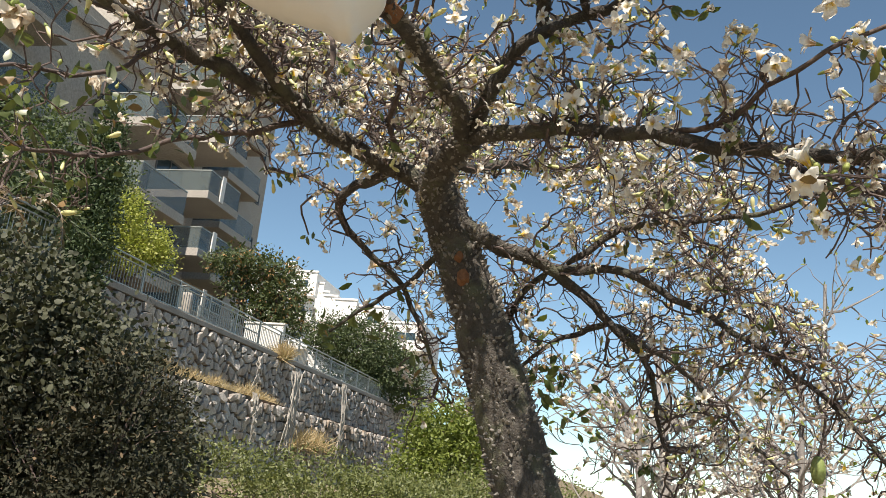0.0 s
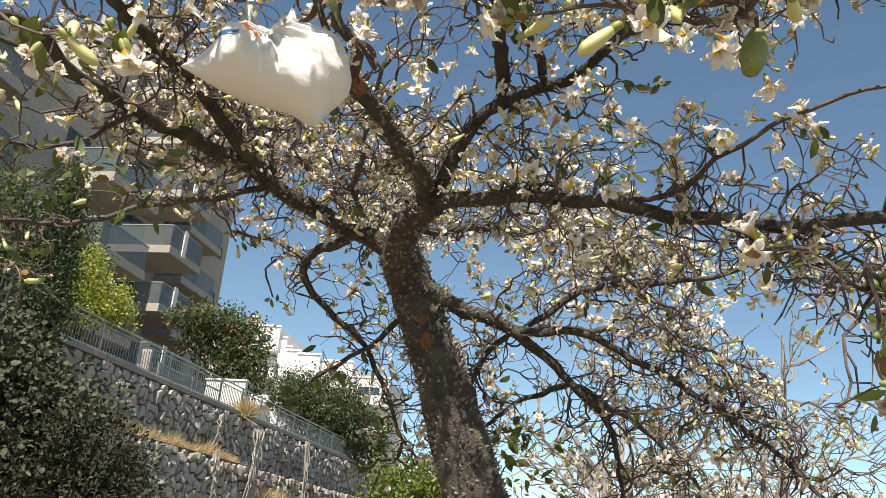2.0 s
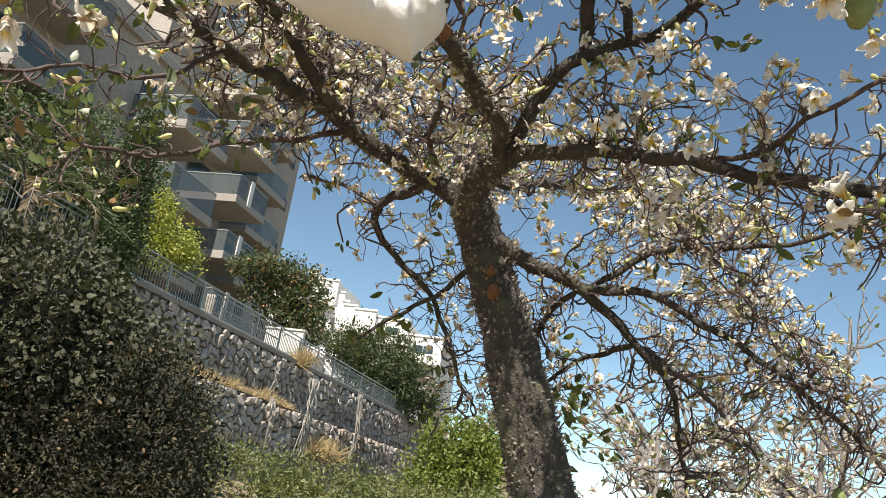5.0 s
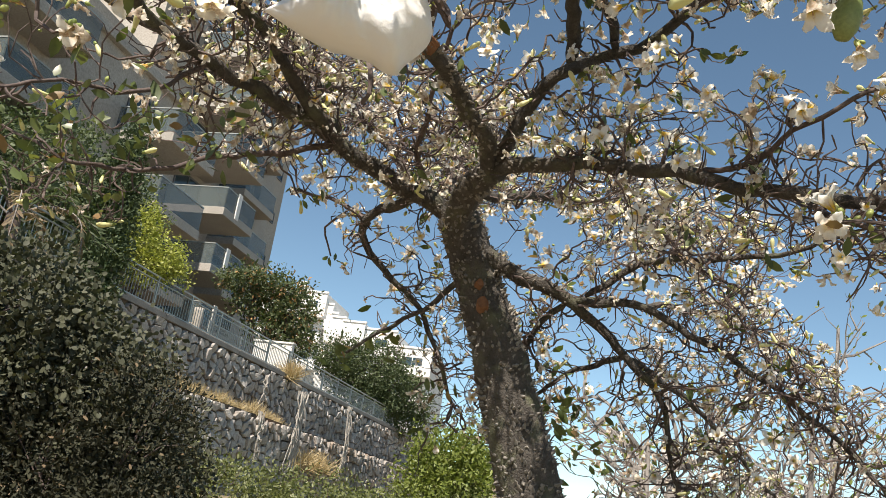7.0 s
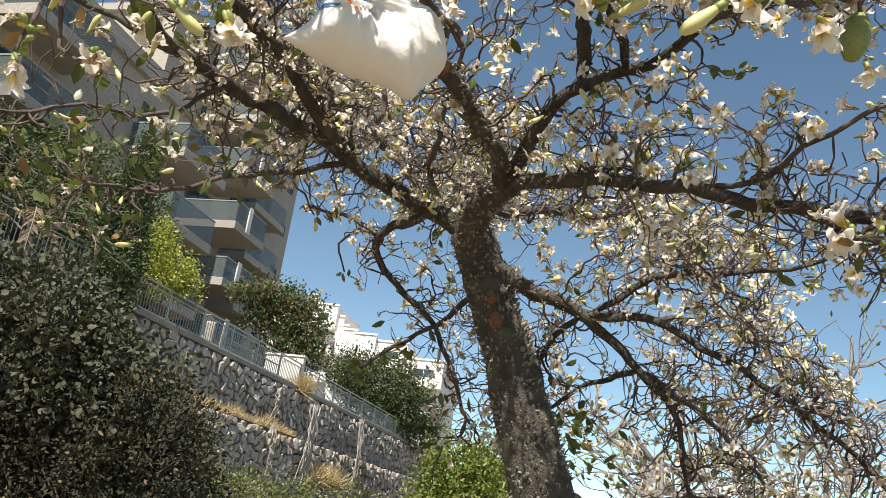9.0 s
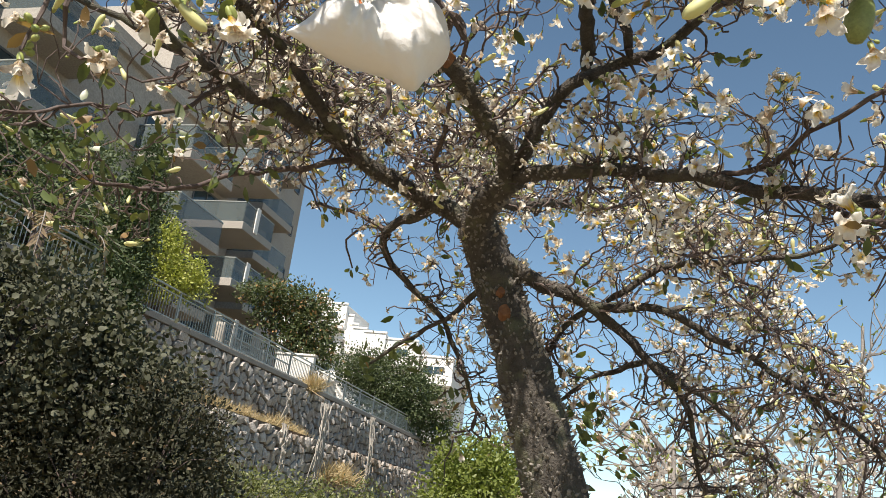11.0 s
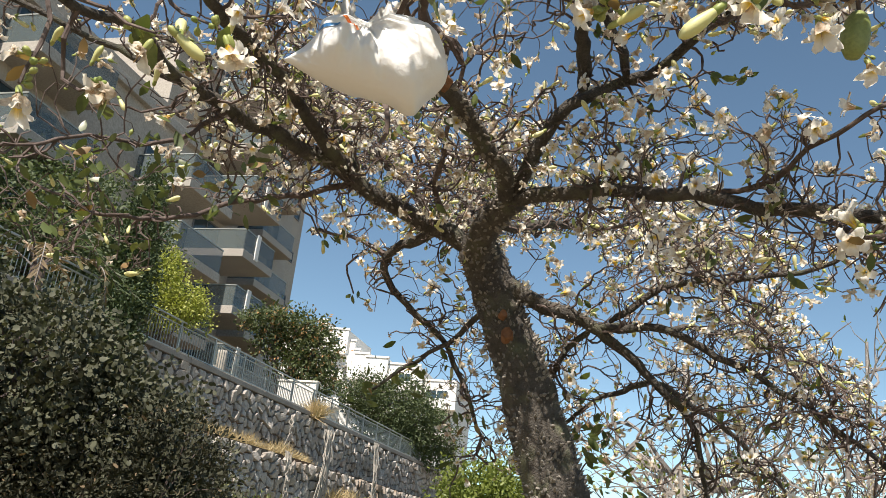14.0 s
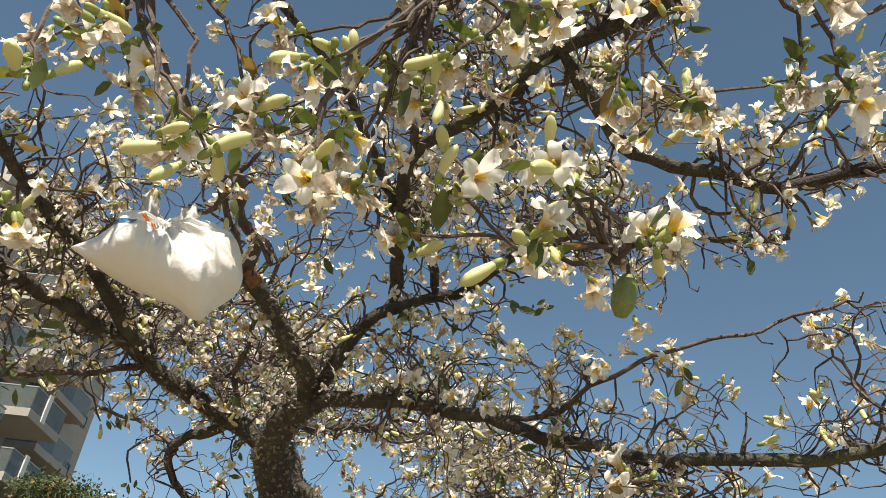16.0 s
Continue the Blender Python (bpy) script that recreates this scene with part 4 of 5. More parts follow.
spray((-0.12, 1.73, 3.14), 1, 2, 1)
spray((0.15, 1.60, 3.29), 0, 1, 3)
spray((-0.55, 1.46, 2.84), 0, 0, 2)
spray((0.00, 1.56, 3.19), 1, 1, 1)
spray((0.51, 1.26, 3.28), 1, 1, 1)
spray((0.78, 1.44, 3.30), 1, 1, 1)
spray((-0.41, 1.74, 3.22), 1, 1, 1)
spray((-0.46, 1.45, 3.05), 0, 2, 1)
spray((1.28, 2.41, 2.63), 2, 1, 1)
spray((1.05, 3.32, 3.17), 1, 1, 0)
spray((0.69, 3.42, 3.60), 1, 0, 0)
spray((-1.19, 2.07, 2.66), 1, 1, 0)
spray((-0.81, 1.95, 2.78), 0, 1, 2)
spray((-0.69, 2.06, 2.88), 1, 1, 0)
spray((-1.07, 2.31, 2.80), 0, 2, 0)
spray((1.69, 4.65, 2.45), 1, 1, 0)
spray((2.04, 4.55, 2.24), 1, 0, 0)
spray((1.25, 1.81, 2.17), 0, 1, 2)
spray((1.30, 1.85, 2.31), 1, 2, 0)
spray((0.70, 1.70, 2.94), 1, 0, 1)
spray((1.09, 1.74, 3.10), 2, 1, 1)
spray((0.38, 2.10, 3.12), 1, 2, 1)
spray((0.80, 0.70, 2.86), 0, 1, 0)
for spot in ((-0.09, 1.75, 3.17), (0.12, 1.7, 3.12), (0.24, 1.9, 3.47), (0.31, 1.6, 3.38), (0.2, 1.8, 3.05), (0.08, 1.6, 2.87), (0.68, 1.5, 3.01), (-0.1, 1.7, 3.4), (0.53, 1.65, 3.6), (-0.3, 1.7, 3.0), (-0.46, 1.8, 3.19), (-0.64, 1.7, 3.2), (1.17, 1.8, 3.75), (1.26, 1.75, 3.63), (1.46, 1.6, 3.75), (1.69, 1.6, 3.79), (0.88, 1.8, 3.79)):
    spray(spot, 1, 2, int(spot[0] > 0.4))
part("spray_twig", SPRAY_TWIGS, TWIG, tree, kind="stuff")


def leaf_sprig(place, count, spread, size):
    """A few leaves on a twig end, each a piece of its own."""
    for _ in range(count):
        aim = Vector(SPRAYS.normal(size=3)) + Vector((0, 0, -0.5))
        q = Vector(place) + Vector(SPRAYS.normal(size=3)) * spread
        turn = aim.to_track_quat("Z", "Y").to_matrix().to_4x4() @ Matrix.Rotation(SPRAYS.random() * 6.28, 4, "Z")
        same_mesh("leaf", LEAF_PIECE, tree, Matrix.Translation(q) @ turn @ Matrix.Scale(size * SPRAYS.uniform(0.7, 1.2), 4))


for spot in ((-0.30, 5.38, 2.55), (-0.12, 5.22, 2.66), (-0.36, 5.42, 2.50), (0.62, 5.10, 2.44), (0.32, 5.32, 2.36), (0.88, 5.32, 2.42)):
    leaf_sprig(spot, 9, 0.07, 0.085)
for spot in ((-0.53, 5.10, 3.02), (-0.79, 4.95, 3.37), (-0.50, 4.85, 3.26), (0.10, 5.10, 2.74)):
    leaf_sprig(spot, 4, 0.03, 0.06)
for spot in ((-1.30, 2.90, 2.78), (-1.20, 3.30, 2.88), (-1.38, 3.15, 2.70), (-1.05, 3.70, 3.02), (-0.10, 3.30, 3.45), (0.02, 3.35, 3.50)):
    leaf_sprig(spot, 8, 0.06, 0.075)
for spot in ((-1.28, 2.7, 2.69), (-1.02, 2.75, 2.84), (-1.10, 2.9, 2.95), (-0.86, 3.1, 2.88), (-1.30, 2.9, 2.85), (-0.80, 3.2, 3.00)):
    leaf_sprig(spot, 8, 0.06, 0.07)
leaf_sprig((-0.12, 1.76, 2.86), 4, 0.03, 0.08)
for spot in ((0.96, 4.95, 2.37), (0.84, 4.95, 2.55), (1.05, 4.95, 2.18), (1.22, 4.95, 2.08), (1.0, 5.0, 2.28)):
    leaf_sprig(spot, 9, 0.07, 0.085)


def fruit(place, length, tilt, stalk):
    """A green seed pod on its stalk."""
    bm = bmesh.new()
    prof = [(0.02, 0.0), (0.30, -0.06), (0.48, -0.25), (0.56, -0.5), (0.50, -0.75), (0.30, -0.94), (0.02, -1.0)]
    v, f = lathe([(r * 0.46, z) for r, z in prof], 20)
    for q in v:
        a = math.atan2(q[1], q[0])
        k = 1 + 0.012 * math.cos(5 * a)
        bm.verts.new((q[0] * k, q[1] * k, q[2]))
    bm.verts.ensure_lookup_table()
    for g in f:
        bm.faces.new([bm.verts[k] for k in g])
    bmesh.ops.subdivide_edges(bm, edges=bm.edges[:], cuts=1, smooth=1.0, use_grid_fill=True)
    bmesh.ops.scale(bm, vec=(length, length, length), verts=bm.verts)
    ob = smooth(part("fruit", bm, FRUIT, tree, "smooth green egg-shaped seed pod"))
    ob.matrix_basis = Matrix.Translation(place) @ pose(0, 0, 0, *tilt, 30)
    vs, fs = [], []
    top = Vector(place)
    add_tube(vs, fs, curve_points([tuple(top - Vector((0, 0, 0.01))), tuple(top.lerp(Vector(stalk), 0.5) + Vector((0.01, 0, 0.01))), stalk], 0.02), [0.006] * 60, 6)
    part("stalk", (vs, fs), TWIG, tree)


fruit((1.02, 1.87, 3.035), 0.145, (8, 6), (0.98, 1.85, 3.1))
fruit((-1.13, 1.84, 3.12), 0.13, (-6, 10), (-1.2, 1.95, 3.22))
fruit((2.18, 4.2, 1.95), 0.14, (5, -8), (2.2, 4.15, 2.15))


# ---- the plastic bag caught in the tree ----
def plastic_bag():
    """A blown-up film bag: drawn out to a point, a low corner, and gathered folds that run to the knot at its top."""
    ob = thing("plastic_bag", pose(-0.250, 1.93, 2.742), "crumpled white plastic shopping bag caught on a branch", "bag")
    ring = [(-0.217, -0.005), (-0.13, -0.040), (-0.03, -0.068), (0.06, -0.086), (0.105, -0.110), (0.136, -0.112), (0.158, -0.076), (0.206, -0.010), (0.202, 0.045),
            (0.172, 0.112), (0.120, 0.148), (0.060, 0.150), (0.012, 0.128), (-0.030, 0.128), (-0.085, 0.142), (-0.132, 0.120), (-0.138, 0.072), (-0.170, 0.034)]
    edge = curve_points([(x, 0, z) for x, z in ring + ring[:1]], 0.0065)[:-1]
    n, m, knot = len(edge), 40, Vector((-0.012, 0, 0.105))
    bm = bmesh.new()
    shells = []
    for face in (-1, 1):
        rows = []
        for i in range(m + 1):
            s = i / m
            row = []
            for k, e in enumerate(edge):
                mid = Vector((max(-0.10, min(0.11, e.x * 0.75)), 0, 0.01))
                p = mid.lerp(e, s)
                bulge = 0.105 * math.sqrt(max(0.0, 1 - s ** 2.4)) * min(1.0, 0.25 + (p.x + 0.217) / 0.20)
                d = p - knot
                far, around = d.length, math.atan2(d.z, d.x)
                folds = math.sin(13 * around + 5 * noise.noise(p * 9)) * 0.018 * math.exp(-far / 0.11) * min(1.0, far / 0.02)
                dent = -0.045 * math.exp(-(far / 0.040) ** 2)
                crush = noise.noise(Vector((p.x * 9, face * 2.0, p.z * 12))) - 0.6 * abs(noise.noise(Vector((p.x * 16, face * 5.0, p.z * 9))))
                small = 0.3 - abs(noise.noise(Vector((p.x * 30 + p.z * 18, face * 3.0, p.z * 22))))
                crinkle = 0.35 + 0.9 * max(0.0, min(1.0, (p.z + 0.04) / 0.10))
                y = max(0.0015, bulge + (folds + dent + crinkle * (0.024 * crush + 0.009 * small) - 0.004) * min(1.0, (1 - s) * 5))
                row.append(face * y if s < 1 else 0.0)
            rows.append(row)
        shells.append(rows)
    grid = {}
    for side, face in enumerate((-1, 1)):
        for i in range(m + 1):
            for k, e in enumerate(edge):
                if i == m and side:
                    grid[side, i, k] = grid[0, i, k]
                    continue
                mid = Vector((max(-0.10, min(0.11, e.x * 0.75)), 0, 0.01))
                p = mid.lerp(e, i / m)
                grid[side, i, k] = bm.verts.new((p.x, shells[side][i][k], p.z))
        for i in range(m):
            for k in range(n):
                q = [grid[side, i, k], grid[side, i + 1, k], grid[side, i + 1, (k + 1) % n], grid[side, i, (k + 1) % n]]
                bm.faces.new(q if side else q[::-1])
    bmesh.ops.remove_doubles(bm, verts=bm.verts, dist=0.0004)
    bmesh.ops.recalc_face_normals(bm, faces=bm.faces[:])
    body = smooth(part("bag_body", bm, PLASTIC, ob))
    for x, lean in ((0.01, 0.02), (-0.06, -0.03)):
        bm = bmesh.new()
        prev = None
        for i in range(9):
            s = i / 8
            w = 0.032 * (1 - 0.5 * s) + 0.006 * math.sin(9 * s)
            c = Vector((x + lean * s, 0.01 + 0.03 * s, 0.115 + 0.11 * s))
            cur = [bm.verts.new(c + Vector((k * w, 0.014 * math.sin(4 * k + 5 * s), 0.008 * math.cos(5 * k)))) for k in (-1, -0.6, -0.2, 0.2, 0.6, 1)]
            if prev:
                for a, b, e, f in zip(prev, prev[1:], cur[1:], cur):
                    bm.faces.new((a, b, e, f))
            prev = cur
        bmesh.ops.solidify(bm, geom=bm.faces[:], thickness=0.003)
        smooth(part("handle", bm, PLASTIC, ob))

    def print_patch(name, material, x0, x1, z0, z1, slope):
        """A printed bar that lies on the front of the bag."""
        bm = bmesh.new()
        body_faces = body.data
        from_y = -0.3
        rows = []
        for i in range(9):
            row = []
            for k in range(4):
                x = x0 + (x1 - x0) * i / 8
                z = z0 + (z1 - z0) * k / 3 + slope * (x - x0)
                hit, place, normal, _ = body.ray_cast(Vector((x, from_y, z)), Vector((0, 1, 0)))
                row.append(bm.verts.new(place + normal * 0.0025) if hit else None)
            rows.append(row)
        for a, b in zip(rows, rows[1:]):
            for k in range(3):
                q = (a[k], b[k], b[k + 1], a[k + 1])
                if all(q):
                    bm.faces.new(q)
        part(name, bm, material, ob)

    bpy.context.view_layer.update()
    print_patch("blue_print", BLUE_INK, -0.125, -0.072, 0.050, 0.060, 0.12)
    print_patch("orange_print", ORANGE_INK, -0.068, -0.030, 0.085, 0.095, -0.5)
    return ob


plastic_bag()


# ---- planting on the slope and the terrace ----
def on_terrace(u, w, dz=0.0):
    q = WALL @ Vector((u, w, ground_height(u, w)))
    return q.x, q.y, q.z + dz


def on_slope(x, y):
    q = WALL.inverted() @ Vector((x, y, 0))
    return x, y, ground_height(q.x, q.y) - 0.05


bush("dark_shrub", "large dark grey-green shrub with rounded leaves before the stone wall", "shrub", DARK_BUSH, on_slope(-4.6, 10.6),
     [(-0.3, -0.5, 2.35, 1.3, 1.1, 1.05), (0.85, -0.3, 1.75, 1.0, 0.9, 0.95), (1.55, 0.0, 0.95, 0.85, 0.8, 0.8), (0.3, 0.3, 0.6, 1.7, 1.0, 0.9), (-1.6, -0.6, 2.35, 1.3, 1.1, 1.3)], 40000, 0.076, FAR_ROUND, seed=3, stem=0.08)
# the deep shade below the shrub comes from the darkened leaf colour of these weeds
bush("weedy_shrub", "tangled olive weeds with dry stems under the shrub, shade painted into their leaves", "shrub", SHADED_WEED, on_slope(-3.2, 9.7),
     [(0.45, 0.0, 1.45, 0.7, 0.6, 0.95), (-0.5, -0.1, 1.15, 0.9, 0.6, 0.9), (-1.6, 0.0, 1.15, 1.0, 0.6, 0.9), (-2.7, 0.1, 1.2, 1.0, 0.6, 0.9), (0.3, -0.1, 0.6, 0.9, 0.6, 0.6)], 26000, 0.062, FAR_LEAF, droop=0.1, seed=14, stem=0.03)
bush("scrub", "low olive-green scrub at the foot of the wall", "shrub", IVY, on_slope(-1.0, 15.5),
     [(-1.8, 0, 0.9, 1.6, 1.2, 0.9), (0.2, 0.4, 0.8, 1.7, 1.2, 0.8), (2.0, 0.2, 0.6, 1.5, 1.2, 0.9)], 26000, 0.075, FAR_LEAF, seed=4, group="scrub at the wall")
bush("scrub", "low olive-green scrub at the foot of the wall", "shrub", IVY, on_slope(1.6, 22.0),
     [(-1.6, 0, 0.8, 1.5, 1.2, 0.9), (0.4, 0.4, 0.9, 1.6, 1.2, 0.9), (2.4, 0.2, 0.8, 1.6, 1.2, 1.0)], 16000, 0.095, FAR_LEAF, seed=5, group="scrub at the wall")
bush("lime_shrub", "bright yellow-green shrub behind the railing", "shrub", LIME, on_terrace(0.0, 1.1),
     [(-0.15, 0, 2.3, 0.55, 0.55, 0.62), (0.55, 0.2, 1.9, 0.55, 0.5, 0.45), (-0.55, -0.2, 1.6, 0.55, 0.5, 0.6), (-0.05, 0, 2.85, 0.32, 0.3, 0.4), (0.2, 0, 1.4, 0.7, 0.6, 0.5), (0.95, 0.4, 1.5, 0.4, 0.4, 0.35)], 9000, 0.10, FAR_LEAF, seed=6)
CYPRESS_FOOT = WALL @ Vector((-3.5, -0.25, LEDGE - 0.05))
bush("cypress", "slender dark green cypress before the railing", "tree", CONIFER, tuple(CYPRESS_FOOT),
     [(0, 0, 1.2, 0.5, 0.45, 1.2), (0, 0, 2.6, 0.58, 0.5, 1.4), (0.05, 0, 4.0, 0.45, 0.42, 1.2), (0.05, 0, 5.2, 0.26, 0.26, 1.0)], 17000, 0.10, FAR_LEAF, droop=0.5, seed=7)
bush("dark_tree", "dense dark green tree before the apartment building", "tree", GREEN, on_terrace(0.4, 5.9),
     [(0, 0, 4.8, 2.0, 2.0, 1.6), (-2, -1, 3.6, 2, 2, 2.2), (1.8, 1.5, 3.6, 1.6, 1.6, 1.8), (0, 0, 2.0, 2.4, 2, 1.8), (1.5, 3.5, 4.0, 1.5, 1.5, 1.8)], 30000, 0.13, FAR_LEAF, seed=8, stem=0.14, group="trees before the building")
bush("dark_tree", "dense dark green tree before the apartment building", "tree", GREEN, on_terrace(-6.0, 4.5),
     [(3.2, 1.5, 2.4, 1.8, 1.5, 1.3), (3.0, 1.5, 1.3, 1.8, 1.5, 1.2), (0.3, 0, 2.6, 2.0, 1.8, 1.3), (1.0, -0.5, 3.0, 1.4, 1.3, 0.9), (-1.2, 0.2, 2.2, 1.7, 1.6, 1.4), (2.0, -0.6, 2.2, 1.5, 1.4, 1.3), (0.4, -0.6, 1.4, 2.0, 1.5, 1.2)], 28000, 0.14, FAR_LEAF, seed=9, stem=0.12, group="trees before the building")
bush("round_tree", "round-crowned green tree with some dry brown leaves", "tree", GREEN_DRY, on_terrace(12.9, 3.2),
     [(-0.8, 0, 4.55, 1.5, 1.2, 0.42), (0.6, 0, 4.35, 1.2, 1.1, 0.6), (1.35, -0.2, 3.2, 0.95, 0.9, 0.9), (0.5, 0.3, 2.6, 1.1, 0.9, 0.7), (1.8, -0.3, 2.0, 0.75, 0.7, 0.6), (-0.6, 0, 3.5, 0.7, 0.6, 0.4)], 10000, 0.17, FAR_LEAF, seed=10, stem=0.12)
bush("broad_tree", "broad dark green tree leaning over the railing", "tree", GREEN, on_terrace(24.2, 1.85),
     [(0, 0, 3.1, 2.2, 1.8, 1.5), (1.5, 0.8, 2.2, 1.7, 1.5, 1.5), (-1.4, -0.6, 3.2, 1.4, 1.2, 1.0), (2.6, 1.8, 1.4, 1.6, 1.4, 1.5), (0, 0, 1.3, 2.0, 1.5, 1.2)], 24000, 0.16, FAR_LEAF, seed=12, stem=0.12)
bush("green_tree", "fresh green tree standing at the end of the wall", "tree", FRESH, on_slope(2.6, 38.0),
     [(0, 0, 3.3, 1.6, 1.5, 1.2), (1.6, 0.3, 3.6, 1.4, 1.3, 1.2), (0, 0, 2.4, 1.8, 1.6, 1.4), (0.6, -1, 1.6, 1.6, 1.6, 1.6), (-0.9, -0.8, 1.4, 1.2, 1.2, 1.4)], 11000, 0.22, FAR_LEAF, seed=13, stem=0.1)


def dry_grass_tuft(u, w, z, n, height, spread, seed):
    rng = np.random.default_rng(seed)
    q = WALL @ Vector((u, w, z))
    ob = thing("dry_grass", pose(q.x, q.y, q.z), "straw-coloured dry grass growing from the wall ledge", "grass", "grass on the wall")
    places = np.stack([rng.normal(size=n) * spread, rng.normal(size=n) * 0.08, np.zeros(n)], 1)
    turn = np.array(WALL.to_3x3())
    places = places @ turn.T
    aim = rng.normal(size=(n, 3)) * 0.45 + np.array([0, 0, 0.8])
    scatter_mesh("blade_tuft", GRASS, places, frames_at(aim, rng), height * rng.uniform(0.4, 1.1, n), [DRY_GRASS], ob)


rng_g = random.Random(2)
for k in range(11):
    dry_grass_tuft(0.5 + 0.85 * k + rng_g.uniform(-0.3, 0.3), -0.3, LEDGE - 0.03, 330, rng_g.uniform(0.25, 0.55), 0.35, 40 + k)
dry_grass_tuft(9.7, -0.05, CAP - 0.15, 420, 0.75, 0.16, 61)
dry_grass_tuft(11.8, -0.75, 2.6, 1100, 0.8, 0.9, 62)


def dry_vine(u, top, bottom, w, seed, strands=16, wide=0.35):
    """Bare grey creeper stems that hang down the face of the wall."""
    rng = np.random.default_rng(seed)
    vs, fs = [], []
    for _ in range(strands):
        a, b = rng.normal() * wide * 0.5, rng.normal() * wide
        n = 9
        pts = [Vector((u + a + (b - a) * i / n + rng.normal() * 0.035, w - 0.05 - abs(rng.normal()) * 0.05 - 0.1 * math.sin(i / n * 3), top + (bottom - top) * i / n * rng.uniform(0.92, 1.0))) for i in range(n + 1)]
        add_tube(vs, fs, pts, [rng.uniform(0.012, 0.03) * (1 - 0.5 * i / n) for i in range(n + 1)], 5)
    ob = part("dry_vine", (vs, fs), DRY_VINE)
    ob.matrix_basis = WALL
    tagged(ob, "bare grey dried creeper hanging down the stone wall", "vine", "dried creepers")


dry_vine(9.3, 5.3, 2.2, -0.75, 71, 26, 0.45)
dry_vine(15.0, 5.6, 2.0, -0.75, 72, 18, 0.25)
dry_vine(6.0, 4.1, 2.4, -0.75, 73, 9, 0.2)
dry_vine(7.3, 5.5, 4.2, -0.06, 74, 3, 0.3)


def bare_tree(base, height, lean, r, spread, seed, flowers, label):
    """A thin tree with wide, nearly bare branches."""
    rng = np.random.default_rng(seed)
    ob = thing("bare_tree", pose(*base), label, "tree", "bare trees")
    vs, fs = [], []
    top = Vector((lean[0], lean[1], height))
    p = curve_points([(0, 0, -0.2), tuple(top * 0.4 + Vector((0.1, 0, 0))), tuple(top)], 0.25)
    add_tube(vs, fs, p, [r * (1 - 0.75 * i / len(p)) for i in range(len(p))], 10, 0.15)
    part("trunk", (vs, fs), BARE_WOOD, ob)
    vs, fs, tips = [], [], []

    def shoot(start, d, length, rr, level):
        n, q, pts = max(4, int(length / 0.16)), start, [start]
        for i in range(n):
            d = (d + Vector(rng.normal(size=3)) * 0.2 + Vector((0, 0, 0.05))).normalized()
            q = q + d * (length / n)
            pts.append(q)
        add_tube(vs, fs, pts, [rr * (1 - 0.7 * i / n) for i in range(n + 1)], 4)
        tips.append((pts[-1], d))
        if level < 2:
            for i in range(1, n + 1):
                if rng.random() < 0.55:
                    shoot(pts[i], d + Vector(rng.normal(size=3)) * 0.8, length * rng.uniform(0.3, 0.55), rr * 0.55, level + 1)

    for k in range(int(spread[1])):
        s = rng.uniform(0.3, 1.0)
        a = rng.uniform(0, 6.28)
        shoot(p[int(s * (len(p) - 1))], Vector((math.cos(a), math.sin(a), rng.uniform(0.1, 0.7))), spread[0] * rng.uniform(0.5, 1.0), r * 0.32, 0)
    part("branchwork", (vs, fs), BARE_WOOD, ob, kind="stuff")
    if flowers:
        pick = [tips[i] for i in rng.integers(0, len(tips), flowers)]
        scatter_mesh("blossom_mass", FAR_OLD[0], np.array([t[0] for t in pick]), frames_at(np.array([t[1] for t in pick]), rng), rng.uniform(0.8, 1.2, len(pick)), [WILTED, CALYX], ob)
    lv = [tips[i] for i in rng.integers(0, len(tips), 160)]
    scatter_mesh("leaf_cover", LEAF, np.array([t[0] for t in lv]), frames_at(np.array([t[1] for t in lv]) + rng.normal(size=(len(lv), 3)) * 0.5, rng), rng.uniform(0.06, 0.11, len(lv)), [FRESH], ob)


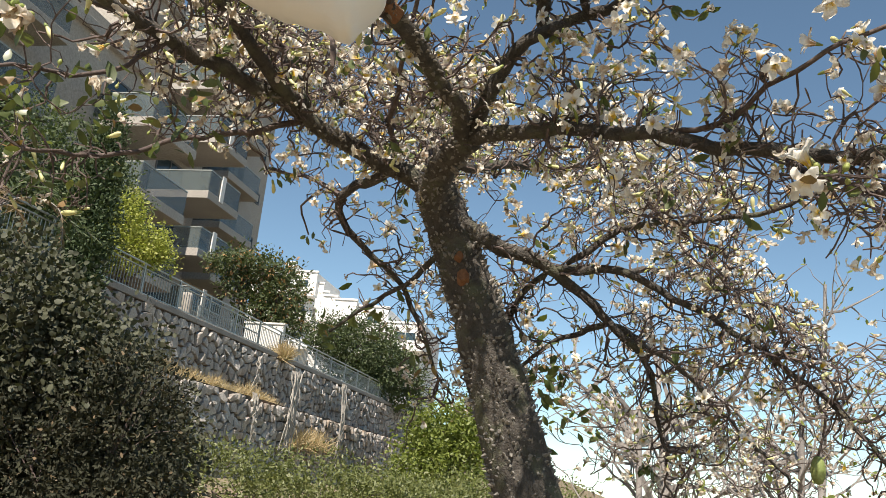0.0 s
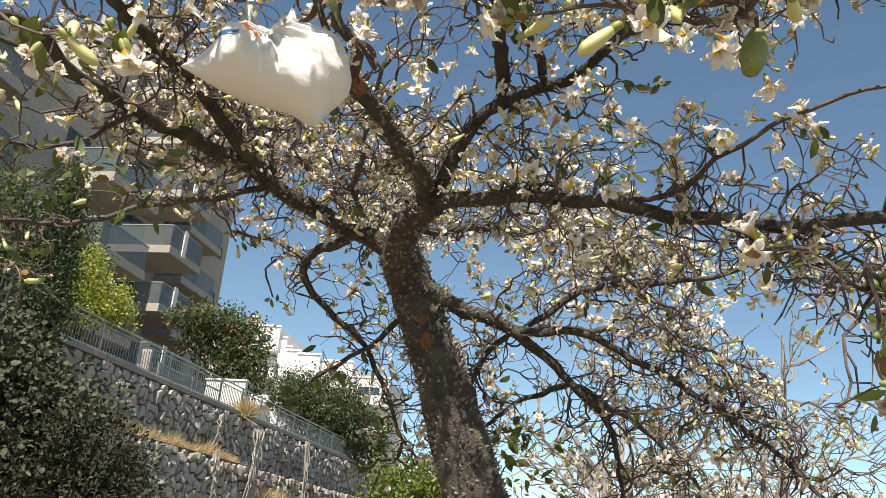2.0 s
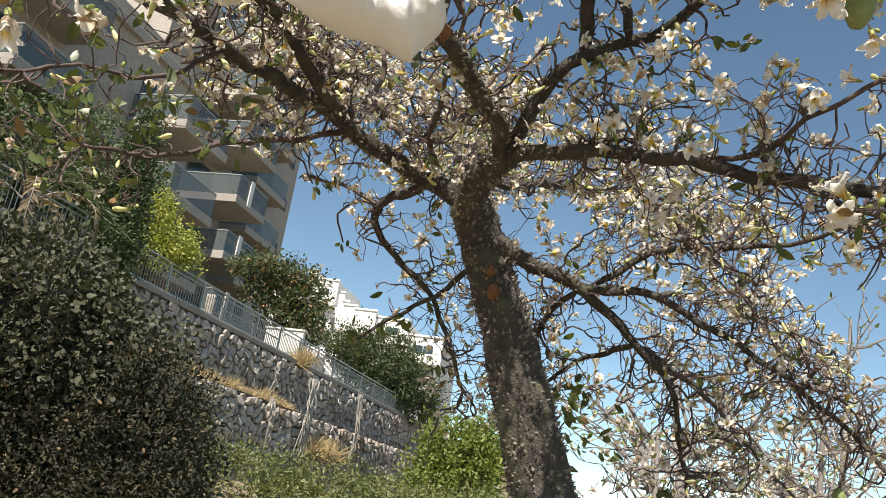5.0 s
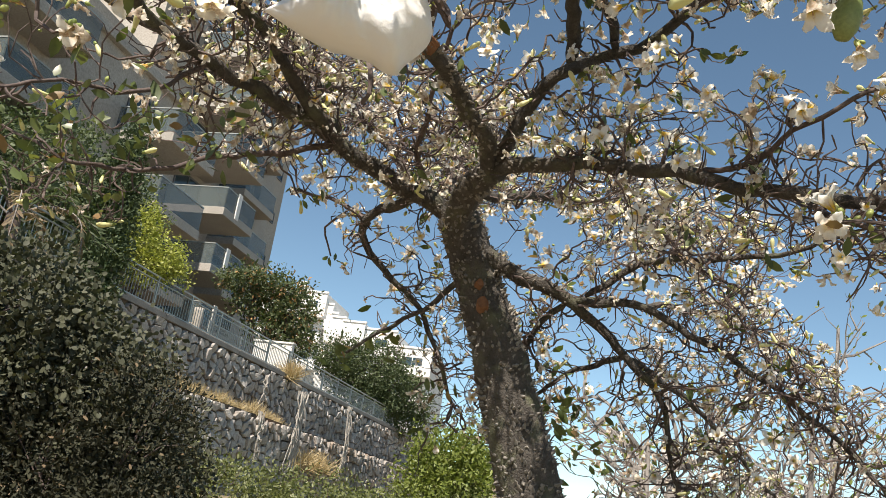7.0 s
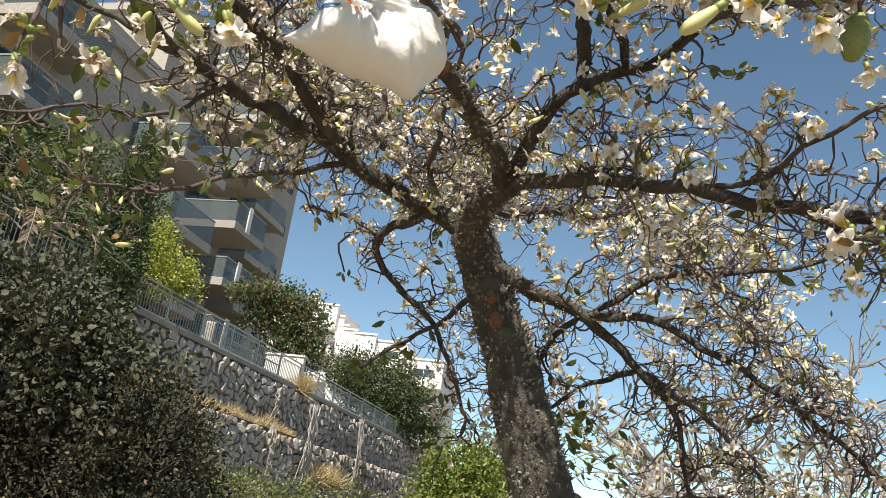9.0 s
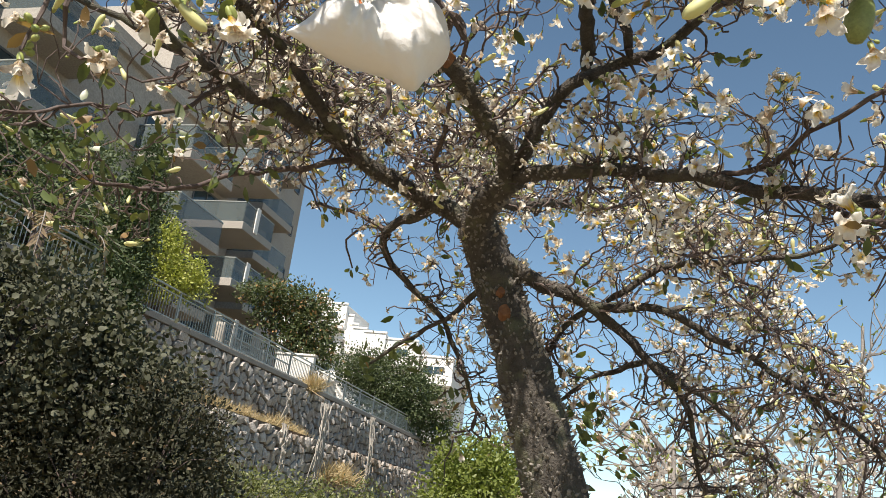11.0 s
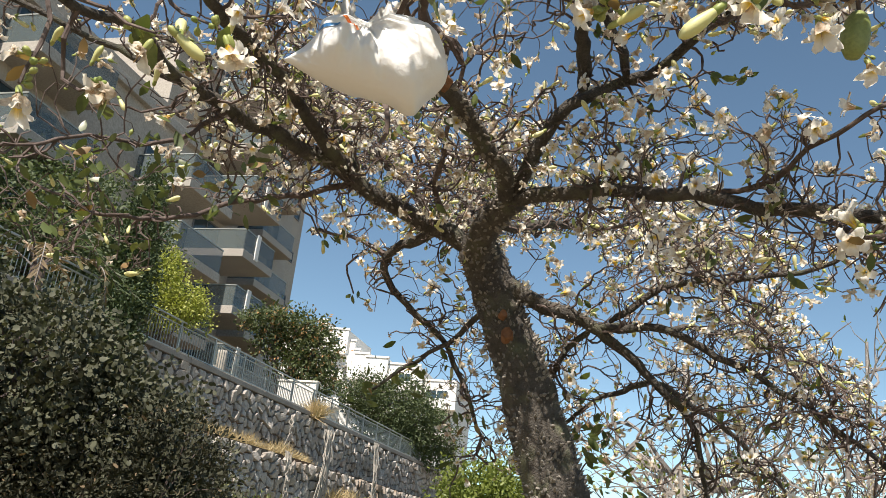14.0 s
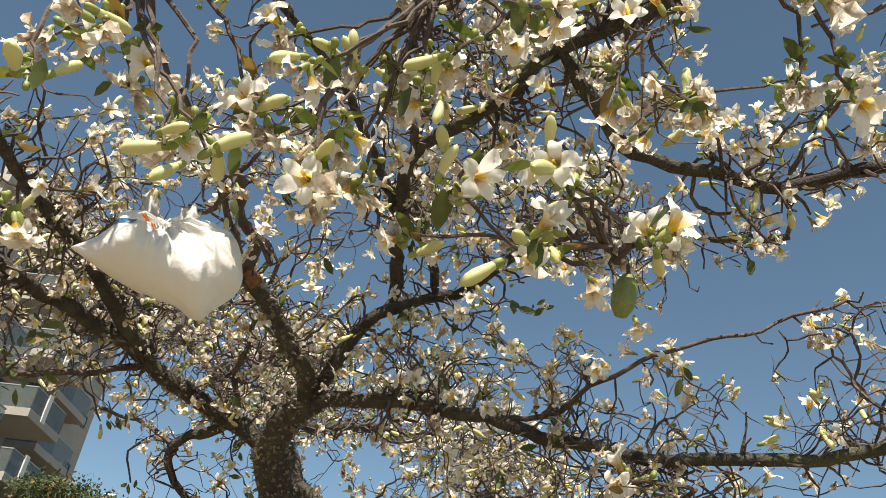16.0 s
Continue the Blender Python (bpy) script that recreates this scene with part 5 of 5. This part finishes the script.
bare_tree(on_slope(6.3, 12.6), 5.4, (0.5, 0.2), 0.085, (1.7, 13), 81, 0, "slender nearly bare tree with a thin grey trunk")
bare_tree(on_slope(3.6, 11.2), 3.0, (0.2, 0.3), 0.16, (2.0, 15), 82, 300, "small spreading tree with bare grey branches and few blossoms")
bare_tree(on_slope(2.7, 9.4), 2.7, (0.2, 0.2), 0.07, (1.6, 16), 84, 120, "small spreading tree with bare grey branches and few blossoms")
bare_tree(on_slope(4.5, 9.6), 3.3, (0.2, -0.2), 0.07, (1.8, 16), 85, 160, "small spreading tree with bare grey branches and few blossoms")
bare_tree(on_slope(5.2, 10.4), 2.6, (-0.3, 0.3), 0.10, (1.7, 13), 83, 160, "small spreading tree with bare grey branches and few blossoms")



def palm(base, seed):
    """A young palm with a few green fan fronds and arching dry ones."""
    rng = np.random.default_rng(seed)
    ob = thing("palm", pose(*base), "young palm with green fronds and drooping dry brown fronds", "palm")
    vs, fs = [], []
    add_tube(vs, fs, [Vector((0, 0, -3.6)), Vector((0.1, 0, -2.0)), Vector((0.02, 0, 1.3))], [0.18, 0.15, 0.12], 10, 0.25, 8)
    part("trunk", (vs, fs), TWIG, ob)
    for k in range(11):
        dry = k % 3 == 0
        a, rise = 2 * math.pi * k / 11 + rng.uniform(-0.2, 0.2), 0.25 if dry else rng.uniform(0.7, 1.1)
        out = Vector((math.cos(a), math.sin(a), 0))
        pts = curve_points([(0, 0, 1.25), tuple(out * 0.5 + Vector((0, 0, 1.35 + 0.6 * rise))), tuple(out * 1.1 + Vector((0, 0, 1.2 + 0.5 * rise))), tuple(out * (1.3 if dry else 1.6) + Vector((0, 0, 0.45 if dry else 0.9 + 0.4 * rise)))], 0.05)
        vs, fs = [], []
        add_tube(vs, fs, pts, [0.018 - 0.013 * i / len(pts) for i in range(len(pts))], 5)
        frond = part("frond", (vs, fs), BARE_WOOD if dry else TWIG, ob)
        P, D = [], []
        for i in range(6, len(pts)):
            e = (pts[i] - pts[i - 1]).normalized()
            s = e.cross(Vector((0, 0, 1))).normalized()
            for q in (-1, 1):
                P.append(pts[i])
                D.append(s * q + e * 0.7 + Vector((0, 0, -0.4 if dry else 0.1)) + Vector(rng.normal(size=3)) * 0.12)
        scatter_mesh("pinna", SLIM, np.array(P), frames_at(np.array(D), rng), rng.uniform(0.14, 0.26, len(P)), [PALM_DRY if dry else GREEN], frond)


PALM_FOOT = on_slope(-6.5, 13.2)
palm((PALM_FOOT[0], PALM_FOOT[1], PALM_FOOT[2] + 2.8), 91)


stones(stone_wall, U0, U1, LEDGE, CAP - 0.17, 0.10, 0.37, random.Random(21))
stones(stone_wall, U0, U1, 0.9, LEDGE - 0.02, -0.55, 0.39, random.Random(22))
